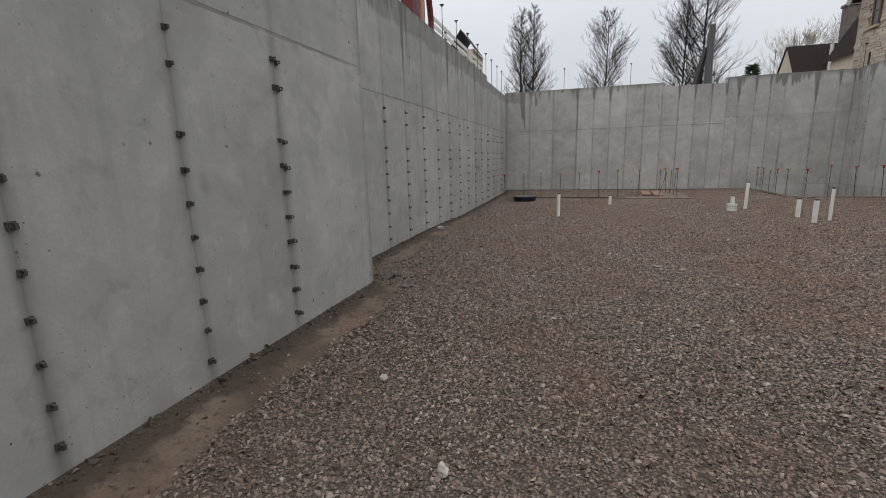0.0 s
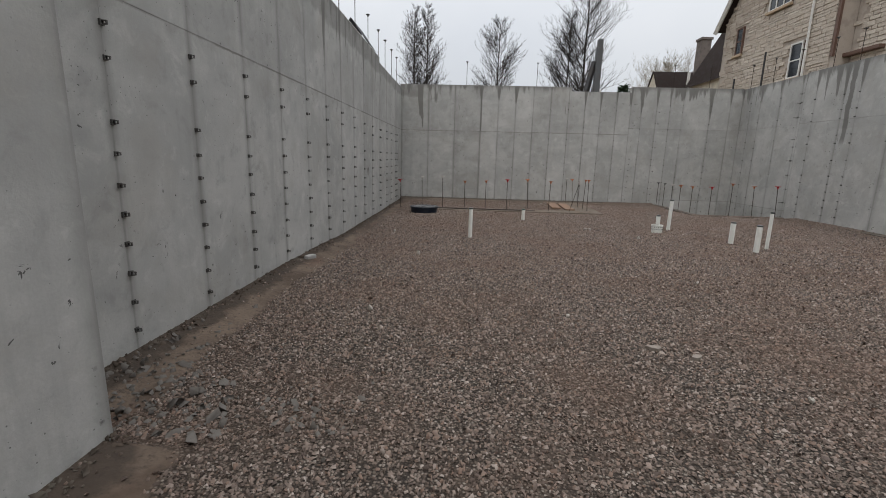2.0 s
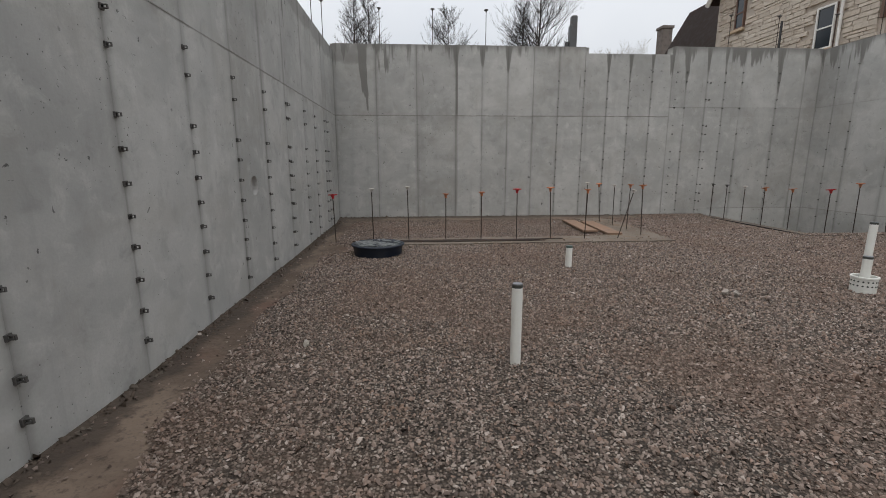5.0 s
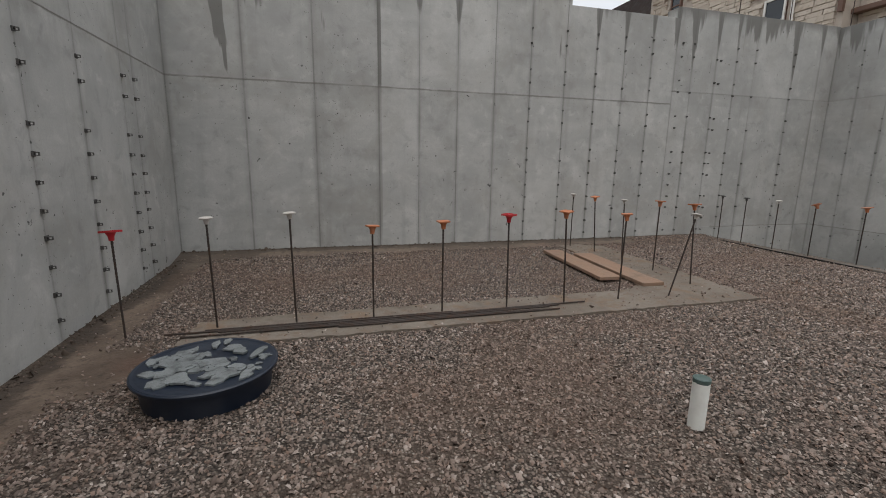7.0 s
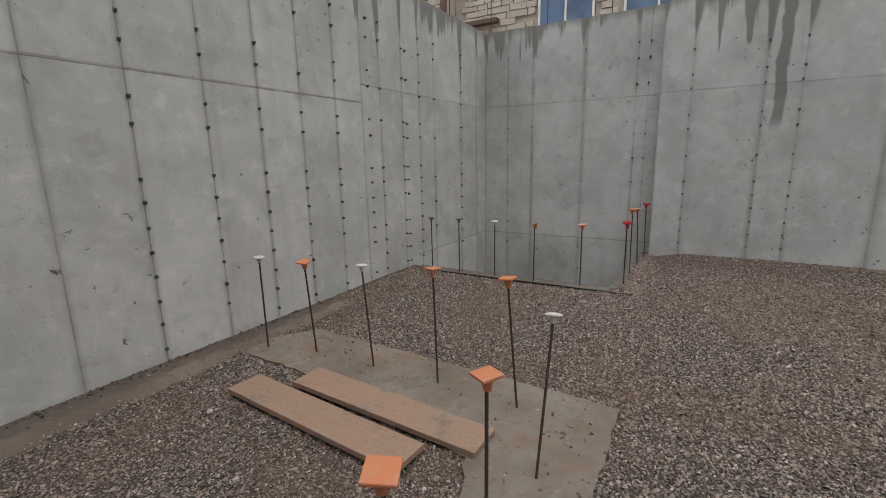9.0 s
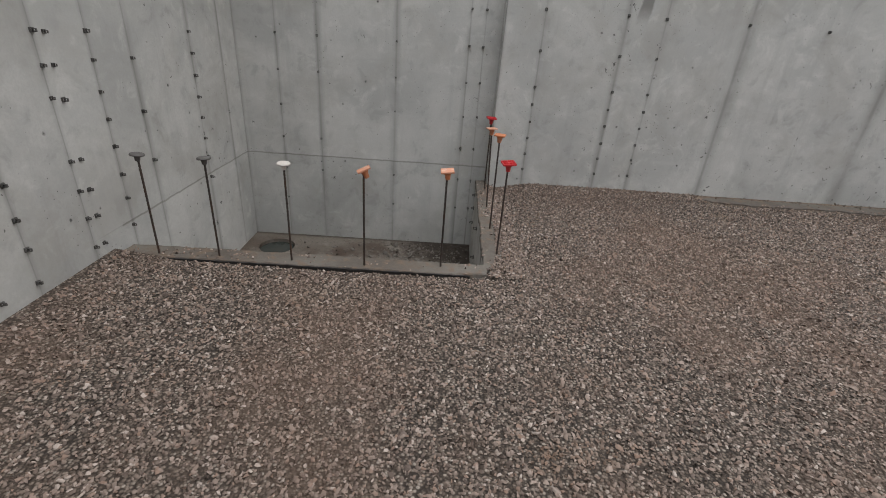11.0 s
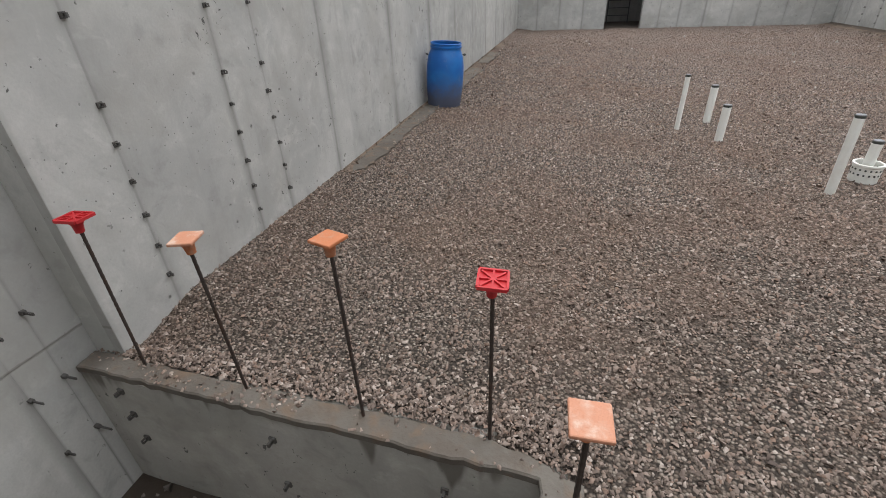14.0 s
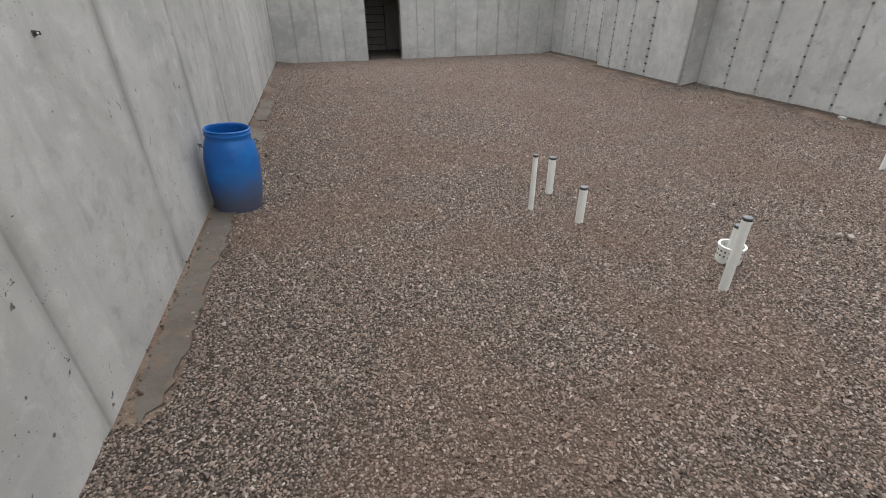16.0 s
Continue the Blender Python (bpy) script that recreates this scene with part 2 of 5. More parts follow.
def make_pit_floor():
    s = Shader("stained_pit_concrete", 0.8)
    b, m, f = s.noise(1.3, 5, 0.65), s.noise(7, 5, 0.7), s.noise(45, 3, 0.7)
    a = s.mix(s.span(b, 0.38, 0.58), (0.062, 0.042, 0.030), (0.150, 0.132, 0.112))
    a = s.mix(s.span(m, 0.5, 0.68, 0, 0.55), a, (0.10, 0.073, 0.055))
    a = s.mix(s.span(s.noise(2.6, 5, 0.7, s.scaled(s.pos, (-1, 1, 1))), 0.56, 0.68, 0, 0.55), a, (0.22, 0.20, 0.175))
    a = s.mix(s.span(f, 0.55, 0.66, 0, 0.7), a, (0.045, 0.036, 0.03))
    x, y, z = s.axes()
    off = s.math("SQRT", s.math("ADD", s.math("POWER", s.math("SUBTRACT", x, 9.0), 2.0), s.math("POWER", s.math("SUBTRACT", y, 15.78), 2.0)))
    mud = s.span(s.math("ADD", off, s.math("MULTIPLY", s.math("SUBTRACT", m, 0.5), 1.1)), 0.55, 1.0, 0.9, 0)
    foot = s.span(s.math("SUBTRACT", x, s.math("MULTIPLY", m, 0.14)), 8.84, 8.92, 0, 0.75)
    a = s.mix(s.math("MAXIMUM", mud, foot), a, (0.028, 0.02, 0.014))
    return s.done(a, s.span(b, 0.35, 0.6, 0.45, 0.95), s.math("ADD", m, s.math("MULTIPLY", f, 0.6)), 0.6, 0.01)


def make_floor():
    s = Shader("gravel_bed", 0.95)
    edge = s.math("ADD", s.attr("dirt"), s.math("MULTIPLY", s.math("SUBTRACT", s.noise(6, 4, 0.65), 0.5), 0.5))
    soil = s.span(edge, 0.42, 0.62)
    tint = s.axes(s.cells(62, "Color"))[0]
    stone = s.ramp(tint, (0.0, (0.042, 0.032, 0.025)), (0.45, (0.129, 0.100, 0.080)), (0.8, (0.216, 0.174, 0.142)), (1.0, (0.366, 0.318, 0.27)))
    # shade between stones painted in: cells darken towards their rims
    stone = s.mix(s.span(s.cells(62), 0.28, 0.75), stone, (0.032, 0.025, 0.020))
    big = s.noise(0.55, 4, 0.6)
    stone = s.mix(s.span(big, 0.42, 0.64, 0, 0.55), stone, (0.115, 0.076, 0.054))
    # paler, more even tone towards the south end
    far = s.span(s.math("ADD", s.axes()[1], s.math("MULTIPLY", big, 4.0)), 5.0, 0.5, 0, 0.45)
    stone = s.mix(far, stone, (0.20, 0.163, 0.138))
    # trodden tan clay beside the gravel, dark crumbly backfill against the wall
    mud = s.mix(s.span(s.noise(1.1, 5, 0.65), 0.35, 0.65), (0.082, 0.058, 0.042), (0.175, 0.13, 0.097))
    mud = s.mix(s.span(s.noise(0.8, 2), 0.54, 0.7, 0, 0.45), mud, (0.15, 0.072, 0.05))
    fill = s.math("ADD", s.attr("wall_gap"), s.math("MULTIPLY", s.math("SUBTRACT", s.noise(3.5, 5, 0.7), 0.5), 0.9))
    mud = s.mix(s.span(fill, 0.5, 0.72, 0, 0.8), mud, (0.045, 0.034, 0.026))
    mud = s.mix(s.span(s.noise(14, 4, 0.7), 0.55, 0.68, 0, 0.6), mud, (0.04, 0.03, 0.024))
    mud = s.mix(s.span(s.noise(40, 3), 0.5, 0.75, 0, 0.5), mud, (0.05, 0.038, 0.03))
    mud = s.mix(s.span(s.math("ADD", s.axes()[1], s.noise(1.5, 3)), 18.1, 18.5, 0, 0.3), mud, (0.14, 0.118, 0.097))
    h = s.math("SUBTRACT", s.math("MULTIPLY", s.noise(25, 4), 0.5), s.math("MULTIPLY", s.cells(62), s.math("SUBTRACT", 1.0, soil)))
    return s.done(s.mix(soil, stone, mud), None, h, 0.9, 0.02)


def make_stones():
    s = Shader("crushed_stone", 0.9)
    a = s.ramp(s.island(), (0.0, (0.072, 0.054, 0.045)), (0.3, (0.171, 0.131, 0.108)), (0.6, (0.260, 0.205, 0.172)),
               (0.74, (0.229, 0.154, 0.117)), (0.92, (0.337, 0.278, 0.239)), (1.0, (0.447, 0.384, 0.337)))
    a = s.mix(s.span(s.noise(0.55, 4, 0.6), 0.42, 0.64, 0, 0.38), a, (0.190, 0.122, 0.091))
    a = s.mix(s.span(s.noise(1.2, 3, 0.6), 0.6, 0.72, 0, 0.35), a, (0.205, 0.123, 0.074))
    a = s.mix(s.span(s.noise(80, 3), 0.4, 0.7, 0, 0.3), a, (0.102, 0.081, 0.072))
    a = s.mix(s.span(s.noise(0.9, 4, 0.65, s.scaled(s.pos, (-1, 1, 1))), 0.58, 0.7, 0, 0.1), a, (0.205, 0.148, 0.090))
    # stones blend to one paler tone towards the south end
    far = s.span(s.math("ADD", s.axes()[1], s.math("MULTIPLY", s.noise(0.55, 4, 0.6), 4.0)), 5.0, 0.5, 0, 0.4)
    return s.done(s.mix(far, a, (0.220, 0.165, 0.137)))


def plain(name, tone, rough=0.6, metal=0.0, wear=0.35, scale=14.0, dirt=(0.12, 0.1, 0.085), bump=0.15, vary=False):
    s = Shader(name, rough, metal)
    b, f = s.noise(scale * 0.35, 4, 0.6), s.noise(scale * 4, 3, 0.7)
    a = s.mix(s.span(b, 0.45, 0.75, 0, wear), tone, dirt)
    a = s.mix(s.span(f, 0.45, 0.75, 0, wear * 0.5), a, tuple(v * 0.6 for v in tone))
    if vary:
        a = s.mix(s.math("MULTIPLY", s.any_object(), 0.4), a, tuple(v * 0.5 for v in tone))
    return s.done(a, s.span(b, 0.3, 0.7, rough * 0.85, min(1, rough * 1.2)), f, bump, 0.003)


def make_wood():
    s = Shader("weathered_plank", 0.85)
    grain = s.noise(9, 5, 0.65, s.scaled(s.pos, (9, 0.7, 4)), 0.6)
    a = s.mix(s.span(grain, 0.3, 0.7, 0.2, 0.8), (0.235, 0.145, 0.096), (0.285, 0.185, 0.127))
    a = s.mix(s.span(s.noise(3, 4), 0.44, 0.7, 0, 0.6), a, (0.225, 0.168, 0.126))
    a = s.mix(s.span(s.noise(5, 5, 0.7), 0.54, 0.68, 0, 0.55), a, (0.14, 0.095, 0.068))
    a = s.mix(s.span(s.noise(45, 3, 0.7), 0.5, 0.7, 0, 0.35), a, (0.12, 0.085, 0.062))
    return s.done(a, None, grain, 0.4, 0.004)


def make_barrel():
    s = Shader("dusty_blue_plastic", 0.42)
    z = s.axes()[2]
    dust = s.span(s.math("ADD", z, s.math("MULTIPLY", s.noise(3, 5, 0.65), -0.5)), 0.32, -0.12, 0, 0.85)
    a = s.mix(s.span(s.noise(2.5, 4), 0.35, 0.7), (0.008, 0.10, 0.36), (0.014, 0.155, 0.46))
    a = s.mix(s.span(s.noise(9, 4, 0.7), 0.58, 0.75, 0, 0.45), a, (0.17, 0.22, 0.30))
    a = s.mix(dust, a, (0.095, 0.09, 0.092))
    return s.done(a, s.math("ADD", 0.38, s.math("MULTIPLY", dust, 0.45)), s.noise(30, 3), 0.1, 0.003)


CURB = make_footing("dirty_curb_concrete", 0.40, 0.8, 1.06, 0.2)
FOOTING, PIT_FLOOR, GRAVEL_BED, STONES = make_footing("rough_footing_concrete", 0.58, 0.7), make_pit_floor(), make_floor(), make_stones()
WOOD, BARREL = make_wood(), make_barrel()
STEEL = plain("rusty_steel", (0.055, 0.043, 0.037), 0.75, 0.35, 0.6, 30, (0.11, 0.055, 0.03), 0.4)
TIE_STEEL = plain("dull_tie_steel", (0.115, 0.11, 0.104), 0.65, 0.4, 0.4, 40, (0.1, 0.07, 0.05), vary=True)
ORANGE = plain("orange_cap_plastic", (0.50, 0.17, 0.07), 0.65, 0, 0.75, 70, (0.44, 0.27, 0.19), vary=True)
PALE_ORANGE = plain("faded_orange_cap_plastic", (0.50, 0.225, 0.135), 0.65, 0, 0.7, 60, (0.6, 0.5, 0.42))
RED = plain("red_cap_plastic", (0.47, 0.022, 0.028), 0.5, 0, 0.3, 40, (0.4, 0.1, 0.08))
WHITE_CAP = plain("white_cap_plastic", (0.48, 0.445, 0.41), 0.6, 0, 0.8, 110, (0.40, 0.35, 0.29))
PVC = plain("white_pvc", (0.76, 0.76, 0.71), 0.4, 0, 0.25, 18, (0.52, 0.49, 0.42))
MEMBRANE = plain("torn_black_membrane", (0.014, 0.012, 0.011), 0.95, 0, 0.4, 20, (0.05, 0.04, 0.032), 0.5)
TAPE = plain("dark_tape", (0.05, 0.055, 0.05), 0.5, 0, 0.3, 30)
LID = plain("grey_pipe_lid", (0.19, 0.20, 0.215), 0.5, 0, 0.5, 40, (0.09, 0.08, 0.07))
GREEN_CAP = plain("green_grey_cap", (0.06, 0.095, 0.085), 0.5, 0, 0.4, 30, (0.2, 0.21, 0.2))
NAVY = plain("navy_plastic", (0.009, 0.015, 0.028), 0.45, 0, 0.3, 10, (0.06, 0.06, 0.065))
SLURRY = plain("dried_grout", (0.20, 0.215, 0.215), 0.35, 0, 1.0, 40, (0.03, 0.032, 0.036), 0.6, vary=True)
WATER = plain("still_dark_water", (0.035, 0.042, 0.038), 0.12, 0, 0.2, 4)
CLODS = plain("dark_soil_clod", (0.085, 0.062, 0.046), 0.95, 0, 0.6, 6, (0.15, 0.135, 0.11), 0.5)
DARK_STONE = plain("dark_pebble", (0.07, 0.057, 0.047), 0.9, 0, 0.4, 20)
FLAKE = plain("grey_brown_stone_flake", (0.27, 0.235, 0.20), 0.9, 0, 0.5, 20)
RUBBLE_GREY = plain("grey_rubble", (0.15, 0.135, 0.12), 0.9, 0, 0.6, 20, (0.07, 0.055, 0.045), 0.4)
PALE_STONE = plain("pale_stone", (0.46, 0.43, 0.38), 0.85, 0, 0.4, 20)
PATCH = plain("pale_mortar", (0.42, 0.41, 0.39), 0.85, 0, 0.4, 10, (0.3, 0.29, 0.27))
EARTH = plain("outside_earth", (0.16, 0.125, 0.085), 0.95, 0, 0.6, 3, (0.08, 0.085, 0.04), 0.5)
BARK = plain("bare_bark", (0.032, 0.027, 0.024), 0.9, 0, 0.4, 8, (0.03, 0.028, 0.025))
PALE_BARK = plain("pale_budding_bark", (0.30, 0.265, 0.21), 0.9, 0, 0.4, 8, (0.36, 0.33, 0.26))
ROOF = plain("dark_brown_shingle", (0.045, 0.032, 0.028), 0.85, 0, 0.5, 9, (0.075, 0.05, 0.04), 0.5)
CHIMNEY = plain("sooty_chimney_stone", (0.17, 0.145, 0.13), 0.9, 0, 0.6, 8, (0.09, 0.075, 0.068), 0.5)
SLATE = plain("grey_slate", (0.12, 0.125, 0.14), 0.7, 0, 0.4, 9)
CREAM = plain("cream_plaster", (0.62, 0.56, 0.46), 0.85, 0, 0.3, 4)
TAN = plain("tan_stone", (0.47, 0.37, 0.26), 0.9, 0, 0.5, 5, (0.3, 0.22, 0.15))
MORTAR = plain("stone_mortar", (0.44, 0.385, 0.33), 0.95, 0, 0.4, 6)
FRAME_WHITE = plain("white_window_paint", (0.72, 0.71, 0.68), 0.5, 0, 0.2, 8)
FRAME_BROWN = plain("brown_trim_paint", (0.13, 0.075, 0.055), 0.6, 0, 0.3, 8)
RED_STEEL = plain("red_machine_paint", (0.13, 0.018, 0.02), 0.5, 0.1, 0.4, 6, (0.1, 0.03, 0.03))
DARK_STEEL = plain("dark_machine_paint", (0.05, 0.05, 0.052), 0.6, 0.2, 0.4, 6)
GREY_STEEL = plain("grey_machine_steel", (0.11, 0.115, 0.12), 0.55, 0.3, 0.5, 6)
NEEDLES = plain("conifer_needles", (0.025, 0.05, 0.025), 0.8, 0, 0.3, 12)


def make_rubble():
    s = Shader("house_rubble_stone", 0.9)
    a = s.ramp(s.any_object(), (0.0, (0.36, 0.305, 0.25)), (0.4, (0.47, 0.41, 0.345)), (0.75, (0.54, 0.48, 0.41)), (1.0, (0.43, 0.35, 0.28)))
    a = s.mix(0.5, a, s.ramp(s.island(), (0.0, (0.36, 0.30, 0.245)), (0.5, (0.49, 0.43, 0.36)), (1.0, (0.56, 0.5, 0.43))))
    a = s.mix(s.span(s.noise(6, 4, 0.65), 0.45, 0.75, 0, 0.5), a, (0.3, 0.24, 0.18))
    return s.done(a, None, s.noise(12, 4, 0.7), 0.7, 0.03)


def make_glass(name, tone):
    s = Shader(name, 0.08, 0, 0.6)
    return s.done(s.mix(s.span(s.noise(0.8, 2), 0.4, 0.6), tone, tuple(v * 1.6 for v in tone)))


RUBBLE = make_rubble()
GLASS, BLUE_GLASS = make_glass("window_glass", (0.02, 0.025, 0.03)), make_glass("sky_blue_window_glass", (0.06, 0.10, 0.17))


# ---- mesh builders ----
def box(bm, x0, x1, y0, y1, z0, z1, bevel=0.0):
    made = bmesh.ops.create_cube(bm, size=1, matrix=Matrix.LocRotScale(((x0 + x1) / 2, (y0 + y1) / 2, (z0 + z1) / 2), None, (x1 - x0, y1 - y0, z1 - z0)))
    if bevel:
        edges = list({e for v in made["verts"] for e in v.link_edges})
        bmesh.ops.bevel(bm, geom=edges, offset=bevel, segments=2, profile=0.5, affect="EDGES")
    return bm


def rings(bm, profile, sides=24, cap0=True, cap1=True, centre=(0, 0), jitter=0.0):
    """A turned form: profile rows of radius, height."""
    loops = []
    for r, z in profile:
        loops.append([bm.verts.new((centre[0] + (r + random.uniform(-jitter, jitter)) * math.cos(2 * math.pi * k / sides),
                                    centre[1] + (r + random.uniform(-jitter, jitter)) * math.sin(2 * math.pi * k / sides), z)) for k in range(sides)])
    for a, b in zip(loops, loops[1:]):
        for k in range(sides):
            bm.faces.new((a[k], a[(k + 1) % sides], b[(k + 1) % sides], b[k]))
    if cap0:
        bm.faces.new(loops[0][::-1])
    if cap1:
        bm.faces.new(loops[-1])
    return bm


def tube(bm, p0, p1, r0, r1=None, sides=8):
    p0, p1 = Vector(p0), Vector(p1)
    q = (p1 - p0).to_track_quat("Z", "Y").to_matrix()
    r1 = r0 if r1 is None else r1
    a, b = ([bm.verts.new(p + q @ Vector((r * math.cos(2 * math.pi * k / sides), r * math.sin(2 * math.pi * k / sides), 0))) for k in range(sides)] for p, r in ((p0, r0), (p1, r1)))
    for k in range(sides):
        bm.faces.new((a[k], a[(k + 1) % sides], b[(k + 1) % sides], b[k]))
    bm.faces.new(a[::-1])
    bm.faces.new(b)
    return bm


def lump(bm, centre, size, seed=0, rough=0.25):
    """A broken stone or clod."""
    made = bmesh.ops.create_icosphere(bm, subdivisions=2, radius=1, matrix=Matrix.LocRotScale(centre, Euler((seed, seed * 2.1, seed * 3.3)), size))
    for v in made["verts"]:
        d = v.co - Vector(centre)
        v.co = Vector(centre) + d * (1 + rough * (noise.noise(d * 3 / max(size) + Vector((seed, seed, 0))) - 0.1))
    return bm


def part(name, bm, material, parent=None, label="", smooth=False):
    me = bpy.data.meshes.new(name)
    bm.normal_update()
    if smooth:
        for e in bm.edges:
            e.smooth = e.calc_face_angle(0) < 0.55
    bm.to_mesh(me)
    bm.free()
    me.materials.append(material)
    if smooth:
        me.polygons.foreach_set("use_smooth", [True] * len(me.polygons))
    ob = new(name, me)
    ob.parent = parent
    return tagged(ob, label)


def thing(name, m, label, category, group="", kind=""):
    ob = new(name)
    ob.matrix_world = m
    ob.empty_display_size = 0.1
    return tagged(ob, label, category, group, kind)


def outline(points, step=0.12, jitter=0.012):
    out = []
    for a, b in zip(points, points[1:] + points[:1]):
        n = max(1, int((Vector(b) - Vector(a)).length / step))
        for k in range(n):
            p = Vector(a).lerp(Vector(b), k / n)
            out.append((p.x + random.uniform(-jitter, jitter), p.y + random.uniform(-jitter, jitter)))
    return out


def slab(bm, points, z0, z1, hole=None):
    """A flat slab of any outline, with an optional round hole (x, y, r)."""
    edges = []

    def loop(pts):
        vs = [bm.verts.new((x, y, z1)) for x, y in pts]
        edges.extend(bm.edges.new((vs[k], vs[(k + 1) % len(vs)])) for k in range(len(vs)))

    loop(points)
    if hole:
        loop([(hole[0] + hole[2] * math.cos(2 * math.pi * k / 28), hole[1] + hole[2] * math.sin(2 * math.pi * k / 28)) for k in range(28)])
    made = bmesh.ops.triangle_fill(bm, use_beauty=True, use_dissolve=False, edges=edges, normal=(0, 0, 1))
    faces = [f for f in made["geom"] if isinstance(f, bmesh.types.BMFace)]
    ext = bmesh.ops.extrude_face_region(bm, geom=faces)
    for v in (g for g in ext["geom"] if isinstance(g, bmesh.types.BMVert)):
        v.co.z = z0
    bmesh.ops.recalc_face_normals(bm, faces=list(bm.faces))
    return bm


# ---- plan of the excavation, metres ----
WEST, WEST_THICK, NORTH, EAST, EAST_PIT, SOUTH = -2.60, -2.03, 18.66, 8.80, 9.00, -4.27
THICK_A, THICK_B = 0.34, 4.36
PIT_X, PIT_Y, PIT_IN_X, PIT_IN_Y, PIT_Z = 6.36, 15.57, 6.55, 15.775, -0.95
PIT_IN_E = 15.675  # the south curb narrows towards the east wall
OUT, FACE = 0.30, 0.06

panel_cache = {}


def panel_mesh(w, h):
    """One formwork panel's imprint: a slab with a chamfered face edge; u runs -1..1 across it."""
    key = (round(w, 3), round(h, 3))
    if key not in panel_cache:
        bm = bmesh.new()
        g, c, k = -0.0002, 0.0004, 0.0018
        x, lo, a = w / 2 - g, 0.0008, h - 0.0008
        back = [bm.verts.new(p) for p in ((-x, FACE, lo), (x, FACE, lo), (x, FACE, a), (-x, FACE, a))]
        side = [bm.verts.new(p) for p in ((-x, k, lo), (x, k, lo), (x, k, a), (-x, k, a))]
        front = [bm.verts.new(p) for p in ((-x + c, 0, lo + k), (x - c, 0, lo + k), (x - c, 0, a - k), (-x + c, 0, a - k))]
        for p, q in ((back, side), (side, front)):
            for j in range(4):
                bm.faces.new((p[j], p[(j + 1) % 4], q[(j + 1) % 4], q[j]))
        bm.faces.new(front)
        uv = bm.loops.layers.uv.new("UVMap")
        for f in bm.faces:
            for loop in f.loops:
                loop[uv].uv = (loop.vert.co.x / x, loop.vert.co.z / h)
        me = bpy.data.meshes.new("panel")
        bm.to_mesh(me)
        bm.free()
        me.materials.append(CONCRETE)
        panel_cache[key] = me
    return panel_cache[key]


def facing(wall, at, z=0.0):
    """Pose on a wall's face: local x along the wall, y into it."""
    return {"west": pose(WEST, at, z, 0, 0, 90), "west_thick": pose(WEST_THICK, at, z, 0, 0, 90), "north": pose(at, NORTH, z, 0, 0, 0),
            "east": pose(EAST, at, z, 0, 0, -90), "east_pit": pose(EAST_PIT, at, z, 0, 0, -90), "south": pose(at, SOUTH, z, 0, 0, 180)}[wall]


def panels(parent, wall, columns, rows):
    """Panels between the column lines; rows(a, b) gives the heights of the seams there."""
    for a, b in zip(columns, columns[1:]):
        heights = rows((a + b) / 2)
        for lo, hi in zip(heights, heights[1:]):
            ob = new("panel", panel_mesh(abs(b - a), hi - lo))
            ob.matrix_world = facing(wall, (a + b) / 2, lo) @ Matrix.Translation((0, random.uniform(-0.0003, 0.0003), 0))
            ob.parent = parent


def tie_mesh():
    """A flattened end plate with a square hole and the strap loop left standing proud of it."""
    bm = bmesh.new()
    o, i, d = 0.0175, 0.0092, 0.012
    box(bm, -o, o, -d, 0.0, -o, -i)
    box(bm, -o, o, -d, 0.0, i, o)
    box(bm, -o, -i, -d, 0.0, -i, i)
    box(bm, i, o, -d, 0.0, -i, i)
    for z in (-0.0125, 0.0075):
        box(bm, -0.006, 0.006, -0.036, -d, z, z + 0.005)
    box(bm, -0.006, 0.006, -0.042, -0.036, -0.0125, 0.0125)
    me = bpy.data.meshes.new("form_tie")
    bm.to_mesh(me)
    bm.free()
    me.materials.append(TIE_STEEL)
    return me


TIE = tie_mesh()


def ties(parent, wall, columns, heights, double=(), skip=0.0):
    for c in columns:
        for z in heights:
            if random.random() < skip:
                continue
            for k in (0, 1) if c in double else (0,):
                ob = new("form_tie", TIE)
                grow = random.uniform(0.85, 1.08) if "west" in wall or wall == "south" else random.uniform(0.5, 0.72) if wall == "east_pit" else random.uniform(0.66, 0.86)
                ob.matrix_world = facing(wall, c + (0.046 if wall == "west_thick" else 0.085) * k + random.uniform(-0.004, 0.004), z + random.uniform(-0.006, 0.006) - 0.012 * k) @ pose(0, 0, 0, 0, random.uniform(-7, 7), 0) @ Matrix.Diagonal((grow, grow, grow, 1))
                if wall == "east_pit" and c < 16:  # long ties left standing proud
                    ob.matrix_world = ob.matrix_world @ Matrix.Diagonal((1.1, 4.0 * random.uniform(0.6, 1.2), 1.0, 1))
                ob.parent = parent


def wall_core(name, label, boxes):
    bm = bmesh.new()
    for b in boxes:
        box(bm, *b)
    return tagged(part(name, bm, CORE), label, "wall", kind="structure")


BASE = -0.25
WEST_COLS = [4.42, 5.31, 6.22, 7.13, 8.05, 8.96, 9.87, 10.80, 11.72, 12.64, 13.56, 14.52, 15.58, 16.37, 17.26, 17.56]
wall_west = wall_core("wall_west", "tall grey cast concrete wall with rows of form ties", [
    (WEST - OUT, WEST - FACE, THICK_B + 0.004, 14.2, BASE, 3.93), (WEST - OUT, WEST - FACE, 14.204, NORTH + OUT, BASE, 3.80)])
wall_west_thick = wall_core("wall_west_thick", "thicker grey cast concrete wall section with form ties", [
    (WEST - OUT, WEST_THICK - FACE, THICK_A, THICK_B, BASE, 3.93)])
wall_west_south = wall_core("wall_west_south", "grey cast concrete wall behind the thicker section", [
    (WEST - OUT, WEST - FACE, SOUTH - OUT, THICK_A - 0.004, BASE, 3.93)])
